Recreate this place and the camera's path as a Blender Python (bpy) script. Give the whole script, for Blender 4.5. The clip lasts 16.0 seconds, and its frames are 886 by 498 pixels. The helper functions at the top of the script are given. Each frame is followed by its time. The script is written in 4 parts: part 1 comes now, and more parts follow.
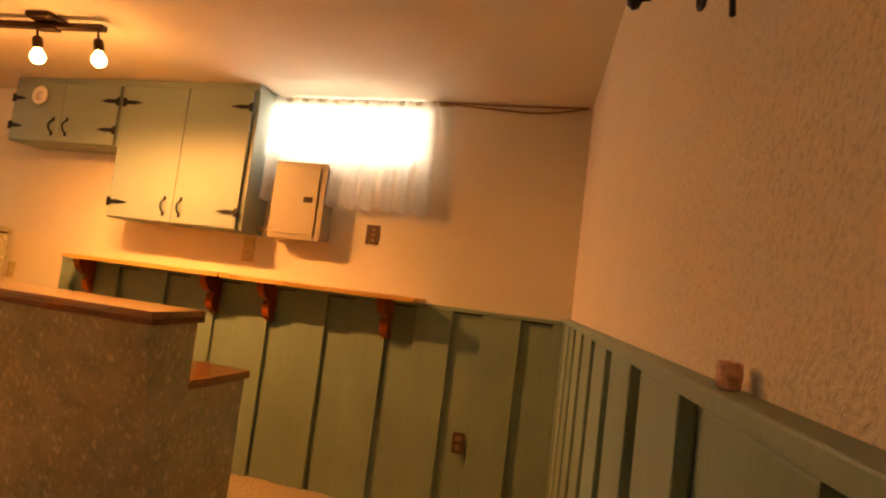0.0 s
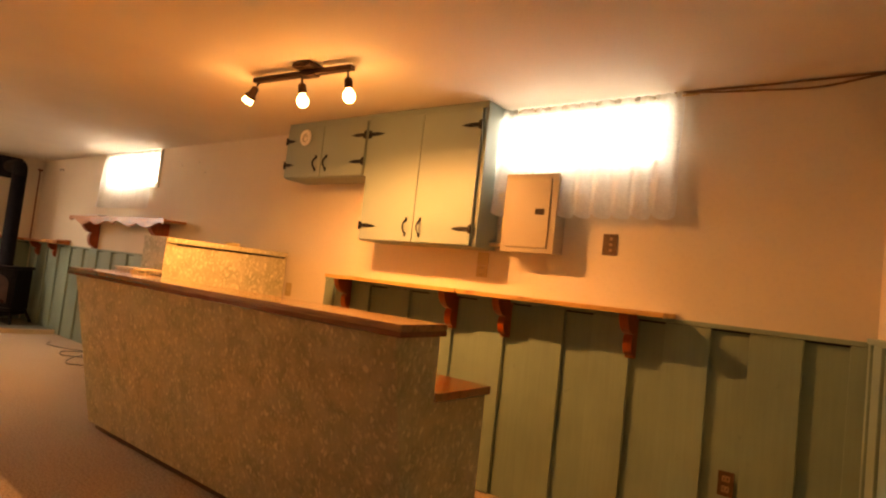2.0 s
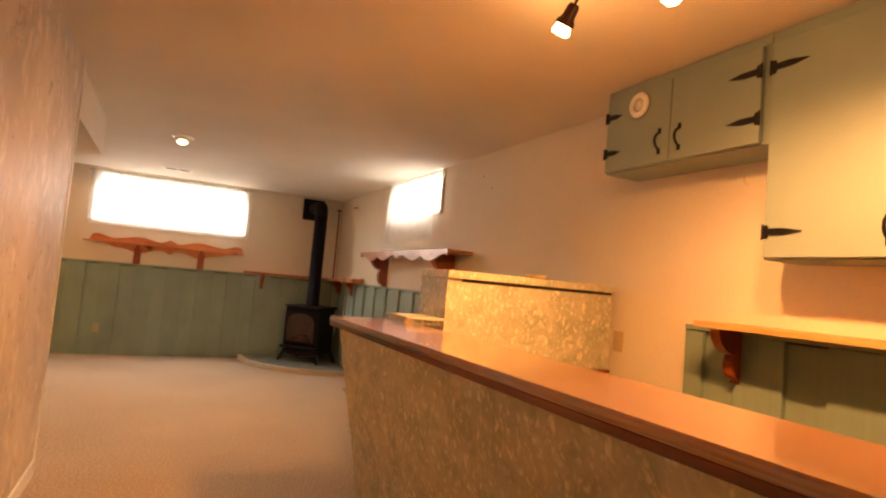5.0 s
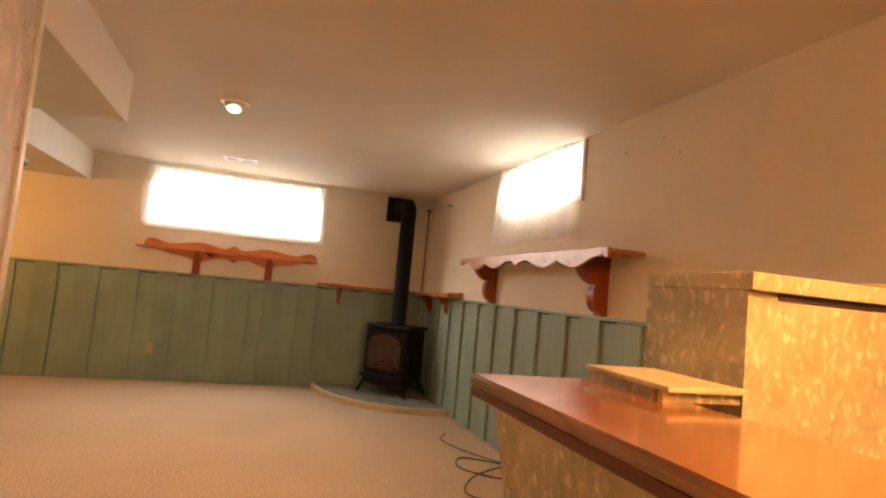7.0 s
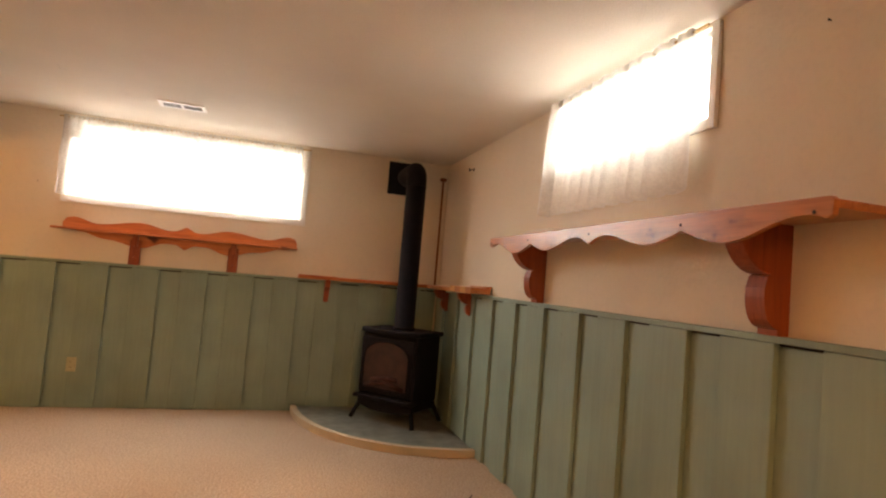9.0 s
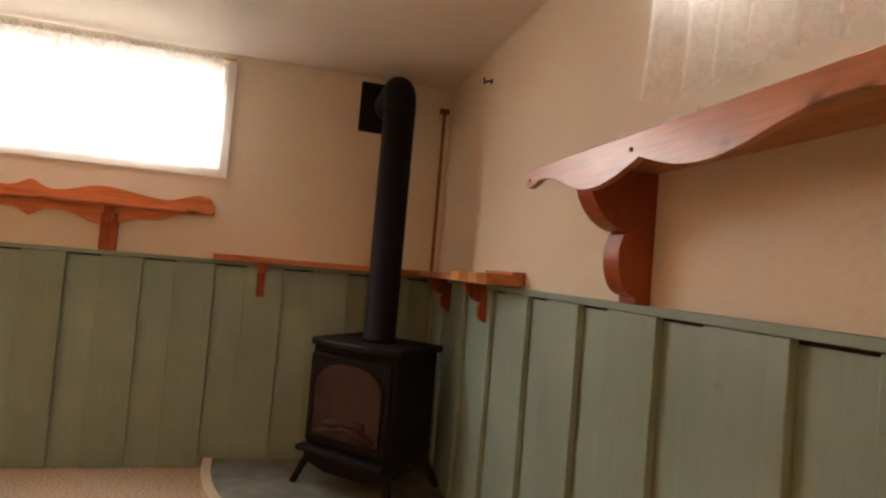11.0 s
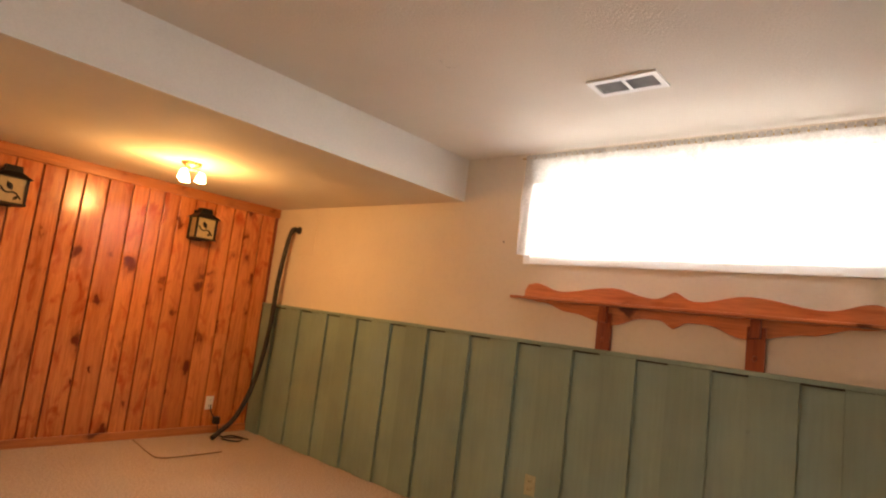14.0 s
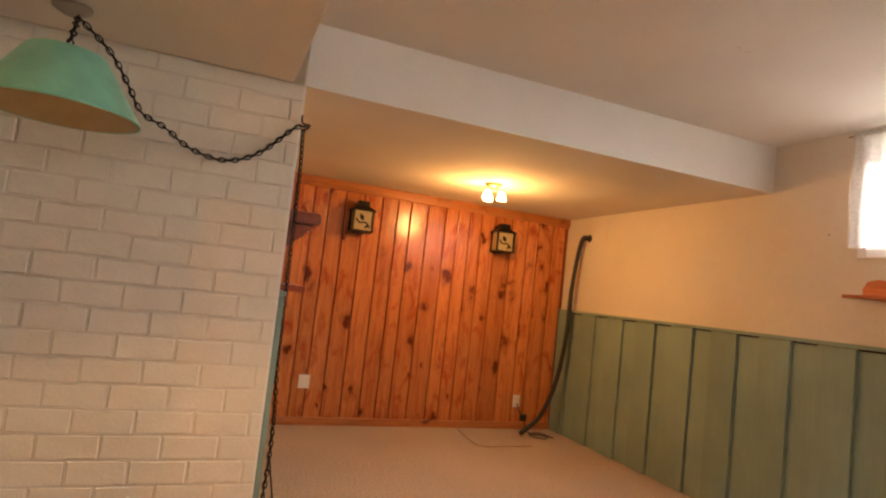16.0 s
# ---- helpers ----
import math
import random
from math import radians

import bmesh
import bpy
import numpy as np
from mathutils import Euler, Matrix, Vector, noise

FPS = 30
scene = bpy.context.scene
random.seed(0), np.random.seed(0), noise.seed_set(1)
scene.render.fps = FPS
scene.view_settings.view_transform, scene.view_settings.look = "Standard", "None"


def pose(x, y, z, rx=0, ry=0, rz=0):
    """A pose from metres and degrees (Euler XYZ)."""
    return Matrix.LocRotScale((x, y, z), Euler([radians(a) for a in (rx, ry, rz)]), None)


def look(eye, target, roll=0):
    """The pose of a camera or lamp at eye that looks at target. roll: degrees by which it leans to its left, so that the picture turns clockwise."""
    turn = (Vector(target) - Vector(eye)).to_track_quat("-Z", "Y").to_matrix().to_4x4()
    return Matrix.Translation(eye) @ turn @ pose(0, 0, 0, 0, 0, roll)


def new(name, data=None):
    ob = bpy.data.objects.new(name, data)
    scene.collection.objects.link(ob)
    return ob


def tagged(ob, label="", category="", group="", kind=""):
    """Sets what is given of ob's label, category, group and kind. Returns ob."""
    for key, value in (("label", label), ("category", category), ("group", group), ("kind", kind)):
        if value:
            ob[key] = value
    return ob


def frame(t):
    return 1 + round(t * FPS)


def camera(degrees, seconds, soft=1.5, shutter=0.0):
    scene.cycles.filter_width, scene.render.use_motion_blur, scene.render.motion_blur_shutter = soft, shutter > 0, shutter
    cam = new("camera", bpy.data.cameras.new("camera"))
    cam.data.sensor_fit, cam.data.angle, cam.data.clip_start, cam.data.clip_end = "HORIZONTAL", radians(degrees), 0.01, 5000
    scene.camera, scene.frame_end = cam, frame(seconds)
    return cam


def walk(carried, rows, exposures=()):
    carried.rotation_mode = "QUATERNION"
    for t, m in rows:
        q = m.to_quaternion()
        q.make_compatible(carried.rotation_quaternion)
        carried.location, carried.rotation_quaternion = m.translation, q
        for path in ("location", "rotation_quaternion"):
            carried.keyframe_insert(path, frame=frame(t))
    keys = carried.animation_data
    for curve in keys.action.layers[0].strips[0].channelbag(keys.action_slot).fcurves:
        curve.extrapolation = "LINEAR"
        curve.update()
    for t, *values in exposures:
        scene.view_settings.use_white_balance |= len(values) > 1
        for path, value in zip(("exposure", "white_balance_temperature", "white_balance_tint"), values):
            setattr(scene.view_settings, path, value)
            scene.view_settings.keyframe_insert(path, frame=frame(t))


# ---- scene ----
cam = camera(75.1, 16.0, soft=2.2)
EXPOSURES = [(0.0, 0.16, 12500, 20), (2.0, 0.14, 11300, 20), (5.0, 0.16, 9000, 20), (7.5, 0.14, 8900, 20), (9.0, 0.08, 8350, 19), (11.5, -0.02, 7900, 19), (13.0, 0.05, 7500, 19), (16.0, -0.05, 7700, 20)]
PATH = [
    (0, (0.202, 0.17, 1.268), (-0.327, 2.093, 1.416), 7.1),
    (0.5, (0.243, 0.175, 1.272), (-0.591, 1.989, 1.383), 6.6),
    (1, (0.204, 0.197, 1.234), (-0.808, 1.917, 1.357), 6.6),
    (1.5, (0.193, 0.212, 1.232), (-0.93, 1.862, 1.36), 6.5),
    (2, (0.079, 0.296, 1.237), (-1.136, 1.881, 1.357), 6.4),
    (2.5, (-0.123, 0.491, 1.249), (-1.427, 2.002, 1.378), 6.4),
    (3, (-0.31, 0.682, 1.26), (-1.692, 2.123, 1.386), 6.2),
    (3.5, (-0.525, 0.842, 1.279), (-2.056, 2.124, 1.4), 5.8),
    (4, (-0.802, 0.948, 1.262), (-2.459, 2.06, 1.383), 5.6),
    (4.5, (-1.104, 1.022, 1.274), (-2.841, 2.007, 1.396), 5.4),
    (5, (-1.412, 1.099, 1.273), (-3.215, 1.955, 1.397), 5.1),
    (5.2, (-1.512, 1.096, 1.287), (-3.329, 1.923, 1.41), 5.1),
    (7.3, (-3.221, 1.384, 1.245), (-5.123, 1.984, 1.395), 5.4),
    (7.5, (-3.351, 1.379, 1.26), (-5.25, 1.988, 1.409), 5.1),
    (8, (-3.75, 1.504, 1.25), (-5.656, 2.093, 1.401), 5.2),
    (8.5, (-4.171, 1.677, 1.279), (-6.08, 2.256, 1.412), 5.0),
    (9, (-4.596, 1.825, 1.28), (-6.51, 2.396, 1.387), 4.8),
    (11.3, (-6.557, 2.49, 1.238), (-8.49, 3.0, 1.304), 4.9),
    (11.5, (-6.626, 2.469, 1.268), (-8.569, 2.934, 1.356), 4.9),
    (12, (-6.729, 2.359, 1.317), (-8.714, 2.542, 1.472), 5.6),
    (12.5, (-6.764, 2.371, 1.375), (-8.729, 2.049, 1.555), 6.4),
    (13, (-6.787, 2.282, 1.342), (-8.654, 1.609, 1.59), 6.8),
    (13.5, (-6.801, 2.202, 1.316), (-8.533, 1.235, 1.571), 7.0),
    (14, (-6.857, 2.179, 1.281), (-8.355, 0.873, 1.505), 6.9),
    (14.5, (-6.882, 2.239, 1.263), (-8.199, 0.749, 1.47), 6.8),
    (15, (-6.841, 2.284, 1.23), (-8.006, 0.669, 1.418), 6.6),
    (15.5, (-6.763, 2.273, 1.228), (-7.762, 0.548, 1.397), 6.5),
    (16, (-6.699, 2.261, 1.225), (-7.427, 0.404, 1.375), 6.3),
]
walk(cam, [(t, look(eye, target, roll)) for t, eye, target, roll in PATH], EXPOSURES)

# ---- world and large lights ----
WARM = (1.0, 0.462, 0.172)
world = bpy.data.worlds.new("sky")
scene.world = world
world.use_nodes = True
sky = world.node_tree.nodes.new("ShaderNodeTexSky")
sky.sky_type, sky.sun_disc = "NISHITA", False
sky.sun_elevation, sky.sun_rotation = radians(40), radians(200)
world.node_tree.nodes["Background"].inputs["Strength"].default_value = 0.1
world.node_tree.links.new(sky.outputs["Color"], world.node_tree.nodes["Background"].inputs["Color"])


def area(name, m, sx, sy, power, color):
    d = bpy.data.lights.new(name, "AREA")
    d.shape, d.size, d.size_y, d.energy, d.color = "RECTANGLE", sx, sy, power, color
    d.spread = radians(140)
    ob = new(name, d)
    ob.matrix_world = m
    return ob


def bulb_light(name, p, power, radius=0.03, color=WARM):
    d = bpy.data.lights.new(name, "POINT")
    d.energy, d.shadow_soft_size, d.color = power, radius, color
    ob = new(name, d)
    ob.location = p
    return ob


def spot(name, eye, target, power, degrees, color=WARM, radius=0.03, blend=0.6):
    d = bpy.data.lights.new(name, "SPOT")
    d.energy, d.spot_size, d.spot_blend, d.color, d.shadow_soft_size = power, radians(degrees), blend, color, radius
    ob = new(name, d)
    ob.matrix_world = look(eye, target)
    return ob


DAY = (0.86, 0.93, 1.0)
area("window_daylight", look((-1.40, 3.52, 2.2), (-1.40, 2.6, 1.3)), 1.05, 0.38, 14, DAY)
area("window_daylight", look((-7.06, 3.52, 2.2), (-7.06, 2.6, 1.3)), 1.15, 0.38, 24, DAY)
area("window_daylight", look((-10.09, 1.13, 2.04), (-9.2, 1.13, 1.0)), 1.85, 0.6, 52, DAY)

# ---- materials ----
def nodes_of(name):
    m = bpy.data.materials.new(name)
    m.use_nodes = True
    t = m.node_tree
    return m, t, t.nodes["Principled BSDF"]


def add(t, kind, **values):
    n = t.nodes.new(kind)
    for k, v in values.items():
        n.inputs[k.replace("_", " ")].default_value = v
    return n


def coords(t, scale=(1, 1, 1), world_space=True):
    src = t.nodes.new("ShaderNodeNewGeometry").outputs["Position"] if world_space else t.nodes.new("ShaderNodeTexCoord").outputs["Object"]
    mp = add(t, "ShaderNodeMapping", Scale=scale)
    t.links.new(src, mp.inputs["Vector"])
    return mp.outputs["Vector"]


def ramp(t, fac, stops):
    r = t.nodes.new("ShaderNodeValToRGB")
    while len(r.color_ramp.elements) < len(stops):
        r.color_ramp.elements.new(0.5)
    for e, (p, c) in zip(r.color_ramp.elements, stops):
        e.position, e.color = p, (*c, 1)
    t.links.new(fac, r.inputs["Fac"])
    return r.outputs["Color"]


def mix(t, kind, fac, a, b):
    n = t.nodes.new("ShaderNodeMix")
    n.data_type, n.blend_type = "RGBA", kind
    for v, s in ((fac, n.inputs[0]), (a, n.inputs[6]), (b, n.inputs[7])):
        if isinstance(v, (int, float)):
            s.default_value = v
        elif isinstance(v, tuple):
            s.default_value = (*v, 1)
        else:
            t.links.new(v, s)
    return n.outputs[2]


def bump(t, bsdf, height, strength, distance=0.01):
    b = add(t, "ShaderNodeBump", Strength=strength, Distance=distance)
    t.links.new(height, b.inputs["Height"])
    t.links.new(b.outputs["Normal"], bsdf.inputs["Normal"])


def noise_tex(t, v, scale, detail=4.0, distortion=0.0):
    n = add(t, "ShaderNodeTexNoise", Scale=scale, Detail=detail, Distortion=distortion)
    t.links.new(v, n.inputs["Vector"])
    return n.outputs["Fac"]


def shade_of(c, k):
    return tuple(min(1.0, v * k) for v in c)


def painted(name, c, rough=0.6, stain=0.12, stain_scale=1.7, grain=300.0, relief=0.12, dist=0.004, spec=0.5):
    """Paint with broad stains, fine grain and relief."""
    m, t, b = nodes_of(name)
    v = coords(t)
    big = ramp(t, noise_tex(t, v, stain_scale, 5), [(0.3, shade_of(c, 1 - stain)), (0.7, shade_of(c, 1 + stain * 0.5))])
    fine = noise_tex(t, v, grain, 3)
    col = mix(t, "MULTIPLY", 0.25, big, ramp(t, fine, [(0.3, (0.75, 0.75, 0.75)), (0.7, (1, 1, 1))]))
    t.links.new(col, b.inputs["Base Color"])
    b.inputs["Roughness"].default_value = rough
    b.inputs["Specular IOR Level"].default_value = spec
    bump(t, b, fine, relief, dist)
    return m


def brushed(name, c):
    """Brushed paint over rough-sawn boards, each with a tone of its own."""
    m, t, b = nodes_of(name)
    info = t.nodes.new("ShaderNodeObjectInfo")
    v = coords(t, (1, 1, 0.06))
    w = coords(t)
    streak = noise_tex(t, v, 60.0, 4)
    col = ramp(t, noise_tex(t, w, 2.3, 5), [(0.3, shade_of(c, 0.86)), (0.7, shade_of(c, 1.08))])
    col = mix(t, "MULTIPLY", 0.28, col, ramp(t, streak, [(0.3, (0.72, 0.74, 0.72)), (0.65, (1, 1, 1))]))
    col = mix(t, "MULTIPLY", 1.0, col, ramp(t, info.outputs["Random"], [(0.0, (0.88, 0.89, 0.88)), (1.0, (1, 1, 1))]))
    scuffs = ramp(t, noise_tex(t, w, 16.0, 6, 0.5), [(0.70, (0, 0, 0)), (0.76, (0.5, 0.5, 0.5))])
    col = mix(t, "MIX", scuffs, col, shade_of(c, 0.62))
    t.links.new(col, b.inputs["Base Color"])
    b.inputs["Roughness"].default_value = 0.5
    bump(t, b, streak, 0.25, 0.004)
    return m


def timber(name, light, dark, knot, grain_axis, rough=0.35, knots=True, random_tint=0.25, width=9.0, blush=None):
    """Wood with long grain, knots and a tint of its own for each piece."""
    m, t, b = nodes_of(name)
    s = [width, width, width]
    s[grain_axis] = width * 0.07
    info = t.nodes.new("ShaderNodeObjectInfo")
    pos = t.nodes.new("ShaderNodeNewGeometry").outputs["Position"]
    shift = t.nodes.new("ShaderNodeVectorMath")
    shift.operation = "MULTIPLY_ADD"
    comb = t.nodes.new("ShaderNodeCombineXYZ")
    for i in range(3):
        t.links.new(info.outputs["Random"], comb.inputs[i])
    t.links.new(comb.outputs["Vector"], shift.inputs[0])
    shift.inputs[1].default_value = (7.3, 5.1, 9.7)
    t.links.new(pos, shift.inputs[2])
    mp = add(t, "ShaderNodeMapping", Scale=tuple(s))
    t.links.new(shift.outputs["Vector"], mp.inputs["Vector"])
    g = noise_tex(t, mp.outputs["Vector"], 2.2, 6, 1.2)
    col = ramp(t, g, [(0.28, dark), (0.5, light), (0.75, shade_of(light, 1.15))])
    fine = noise_tex(t, mp.outputs["Vector"], 14.0, 3, 0.4)
    col = mix(t, "MULTIPLY", 0.35, col, ramp(t, fine, [(0.35, (0.55, 0.5, 0.45)), (0.6, (1, 1, 1))]))
    if blush:
        s3 = [11.0, 11.0, 11.0]
        s3[grain_axis] = 4.5
        mp3 = add(t, "ShaderNodeMapping", Scale=tuple(s3))
        t.links.new(shift.outputs["Vector"], mp3.inputs["Vector"])
        patch = ramp(t, noise_tex(t, mp3.outputs["Vector"], 1.0, 4, 0.8), [(0.55, (0, 0, 0)), (0.61, (0.38, 0.38, 0.38)), (0.72, (0.9, 0.9, 0.9))])
        col = mix(t, "MIX", patch, col, blush)
    if knots:
        s2 = [5.2, 5.2, 5.2]
        s2[grain_axis] = 3.6
        mp2 = add(t, "ShaderNodeMapping", Scale=tuple(s2))
        t.links.new(shift.outputs["Vector"], mp2.inputs["Vector"])
        wob = add(t, "ShaderNodeTexNoise", Scale=3.0, Detail=2.0)
        t.links.new(mp2.outputs["Vector"], wob.inputs["Vector"])
        warped = mix(t, "LINEAR_LIGHT", 0.30, mp2.outputs["Vector"], wob.outputs["Color"])
        vo = add(t, "ShaderNodeTexVoronoi", Scale=1.0, Randomness=1.0)
        t.links.new(warped, vo.inputs["Vector"])
        sep = t.nodes.new("ShaderNodeSeparateColor")
        t.links.new(vo.outputs["Color"], sep.inputs["Color"])
        girth = t.nodes.new("ShaderNodeMapRange")
        t.links.new(sep.outputs["Red"], girth.inputs["Value"])
        girth.inputs["To Min"].default_value, girth.inputs["To Max"].default_value = 0.4, 1.4
        reach = t.nodes.new("ShaderNodeMath")
        reach.operation = "DIVIDE"
        t.links.new(vo.outputs["Distance"], reach.inputs[0])
        t.links.new(girth.outputs["Result"], reach.inputs[1])
        k = ramp(t, reach.outputs["Value"], [(0.10, (1, 1, 1)), (0.15, (0.8, 0.8, 0.8)), (0.20, (0.28, 0.28, 0.28)), (0.36, (0, 0, 0))])
        col = mix(t, "MIX", k, col, knot)
    tint = ramp(t, info.outputs["Random"], [(0.0, (1 - random_tint, 1 - random_tint * 1.15, 1 - random_tint * 1.2)), (1.0, (1, 1, 1))])
    col = mix(t, "MULTIPLY", 1.0, col, tint)
    t.links.new(col, b.inputs["Base Color"])
    b.inputs["Roughness"].default_value = rough
    bump(t, b, fine, 0.12, 0.003)
    return m


def wallpaper(name, low, mid, high, leaf_colour, stroke, size=1.0, cover=0.45, dark_strokes=0.5):
    """Vinyl wallpaper: soft cloudy ground under scattered feathery flakes and a few dark curved strokes."""
    m, t, b = nodes_of(name)
    v = coords(t)
    warp = add(t, "ShaderNodeTexNoise", Scale=14.0 * size, Detail=2.0)
    t.links.new(v, warp.inputs["Vector"])
    wv = mix(t, "LINEAR_LIGHT", 0.045 / size, v, warp.outputs["Color"])
    col = ramp(t, noise_tex(t, wv, 6.0 * size, 4, 0.6), [(0.34, low), (0.5, mid), (0.66, high)])
    height = None
    for turn, scale, weight in ((0.55, 24.0, 0.75), (-0.75, 30.0, 0.6), (1.45, 38.0, 0.5)):
        mp = add(t, "ShaderNodeMapping", Scale=(1.0, 1.0, 0.55), Rotation=(turn, turn, 0.0))
        t.links.new(wv, mp.inputs["Vector"])
        vo = add(t, "ShaderNodeTexVoronoi", Scale=scale * size, Randomness=1.0)
        t.links.new(mp.outputs["Vector"], vo.inputs["Vector"])
        flake = ramp(t, vo.outputs["Distance"], [(0.16, (weight,) * 3), (0.42, (0, 0, 0))])
        sep = t.nodes.new("ShaderNodeSeparateColor")
        t.links.new(vo.outputs["Color"], sep.inputs["Color"])
        pick = ramp(t, sep.outputs["Red"], [(1 - cover - 0.12, (0, 0, 0)), (1 - cover + 0.12, (1, 1, 1))])
        mask = mix(t, "MULTIPLY", 1.0, flake, pick)
        tint = ramp(t, sep.outputs["Green"], [(0.2, leaf_colour), (0.8, shade_of(high, 1.12))])
        col = mix(t, "MIX", mask, col, tint)
        height = mask if height is None else height
    dark = noise_tex(t, wv, 17.0 * size, 3, 2.0)
    col = mix(t, "MIX", ramp(t, dark, [(0.62, (0, 0, 0)), (0.70, (dark_strokes,) * 3)]), col, stroke)
    t.links.new(col, b.inputs["Base Color"])
    b.inputs["Roughness"].default_value = 0.55
    bump(t, b, height, 0.12, 0.002)
    return m


def plain(name, c, rough=0.5, metal=0.0, vary=0.15, scale=30.0, relief=0.05):
    m, t, b = nodes_of(name)
    v = coords(t)
    n = noise_tex(t, v, scale, 4)
    t.links.new(ramp(t, n, [(0.3, shade_of(c, 1 - vary)), (0.7, shade_of(c, 1 + vary))]), b.inputs["Base Color"])
    b.inputs["Roughness"].default_value, b.inputs["Metallic"].default_value = rough, metal
    bump(t, b, n, relief, 0.003)
    return m


def glowing(name, c, strength):
    m, t, b = nodes_of(name)
    b.inputs["Base Color"].default_value = (0.9, 0.9, 0.9, 1)
    b.inputs["Emission Color"].default_value = (*c, 1)
    b.inputs["Emission Strength"].default_value = strength
    return m


def stucco(name, c, coarse=55.0, relief=0.5, depth=0.006, pit=0.10):
    m, t, b = nodes_of(name)
    v = coords(t)
    big = ramp(t, noise_tex(t, v, 0.9, 5), [(0.3, shade_of(c, 0.9)), (0.7, shade_of(c, 1.04))])
    h = noise_tex(t, v, coarse, 6, 0.3)
    # Darkens the hollows of the bump in colour, as shade in them.
    pit_shade = ramp(t, h, [(0.36, (0.72, 0.72, 0.72)), (0.5, (1, 1, 1))])
    scuffs = ramp(t, noise_tex(t, v, 9.0, 8, 1.5), [(0.745, (0, 0, 0)), (0.775, (0.4, 0.4, 0.4))])
    col = mix(t, "MIX", scuffs, mix(t, "MULTIPLY", pit, big, pit_shade), shade_of(c, 0.55))
    t.links.new(col, b.inputs["Base Color"])
    b.inputs["Roughness"].default_value = 0.85
    b.inputs["Specular IOR Level"].default_value = 0.25
    bump(t, b, h, relief, depth)
    return m


def carpet_mat(name):
    m, t, b = nodes_of(name)
    v = coords(t)
    tuft = add(t, "ShaderNodeTexVoronoi", Scale=150.0, Randomness=1.0)
    t.links.new(v, tuft.inputs["Vector"])
    spots = noise_tex(t, v, 80.0, 5)
    col = ramp(t, spots, [(0.36, (0.31, 0.235, 0.175)), (0.48, (0.43, 0.335, 0.25)), (0.62, (0.56, 0.45, 0.35))])
    worn = ramp(t, noise_tex(t, v, 1.1, 4), [(0.3, (0.86, 0.84, 0.82)), (0.7, (1, 1, 1))])
    col = mix(t, "MULTIPLY", 1.0, col, worn)
    t.links.new(col, b.inputs["Base Color"])
    b.inputs["Roughness"].default_value = 1.0
    b.inputs["Specular IOR Level"].default_value = 0.05
    b.inputs["Sheen Weight"].default_value = 0.25
    bump(t, b, tuft.outputs["Distance"], 0.5, 0.006)
    return m


def lace_mat(name, open_part):
    """Sheer lace: part open, part diffusing cloth with a woven flower pattern."""
    m = bpy.data.materials.new(name)
    m.use_nodes = True
    t = m.node_tree
    t.nodes.remove(t.nodes["Principled BSDF"])
    v = coords(t)
    tr, tl, df = t.nodes.new("ShaderNodeBsdfTransparent"), t.nodes.new("ShaderNodeBsdfTranslucent"), t.nodes.new("ShaderNodeBsdfDiffuse")
    for n in (tl, df):
        n.inputs["Color"].default_value = (0.86, 0.86, 0.84, 1)
    m1, m2 = t.nodes.new("ShaderNodeMixShader"), t.nodes.new("ShaderNodeMixShader")
    m1.inputs[0].default_value = 0.62
    t.links.new(tl.outputs[0], m1.inputs[1])
    t.links.new(df.outputs[0], m1.inputs[2])
    flower = noise_tex(t, v, 55.0, 4, 1.2)
    fac = ramp(t, flower, [(0.42, (open_part - 0.05,) * 3), (0.58, (open_part + 0.03,) * 3)])
    t.links.new(fac, m2.inputs[0])
    t.links.new(m1.outputs[0], m2.inputs[1])
    t.links.new(tr.outputs[0], m2.inputs[2])
    t.links.new(m2.outputs[0], t.nodes["Material Output"].inputs["Surface"])
    return m


def glass_mat(name):
    m, t, b = nodes_of(name)
    b.inputs["Transmission Weight"].default_value, b.inputs["Roughness"].default_value = 1.0, 0.02
    b.inputs["IOR"].default_value = 1.1
    return m


WALL = stucco("wall_paint", (0.74, 0.67, 0.56), 42.0, 0.30)
WALL_ROUGH = stucco("rough_plaster", (0.78, 0.65, 0.50), 125.0, 0.8, 0.006, 0.55)
CEIL = stucco("ceiling_texture", (0.76, 0.70, 0.61), 90.0, 0.55)
BEAM = painted("beam_paint", (0.78, 0.76, 0.70), 0.7, 0.08, 1.2, 120.0, 0.15)
SAGE = brushed("sage_paint", (0.245, 0.35, 0.303))
MINT = painted("cabinet_paint", (0.25, 0.32, 0.295), 0.45, 0.08, 1.8, 140.0, 0.08)
WHITE = painted("white_paint", (0.80, 0.79, 0.76), 0.45, 0.06, 3.0, 200.0, 0.06)
BRICK = painted("painted_brick", (0.76, 0.72, 0.62), 0.6, 0.07, 5.0, 70.0, 0.25, 0.004)
MORTAR = painted("painted_mortar", (0.73, 0.69, 0.60), 0.8, 0.08, 6.0, 90.0, 0.35, 0.004)
CARPET = carpet_mat("carpet")
PAPER = wallpaper("leaf_wallpaper", (0.32, 0.325, 0.225), (0.41, 0.39, 0.28), (0.48, 0.455, 0.34), (0.82, 0.77, 0.61), (0.27, 0.215, 0.14), 1.45, 0.62, 0.4)
PAPER_PALE = wallpaper("pale_lid_paper", (0.40, 0.40, 0.30), (0.46, 0.45, 0.34), (0.50, 0.49, 0.38), (0.60, 0.57, 0.46), (0.34, 0.31, 0.22), 1.0, 0.4, 0.2)
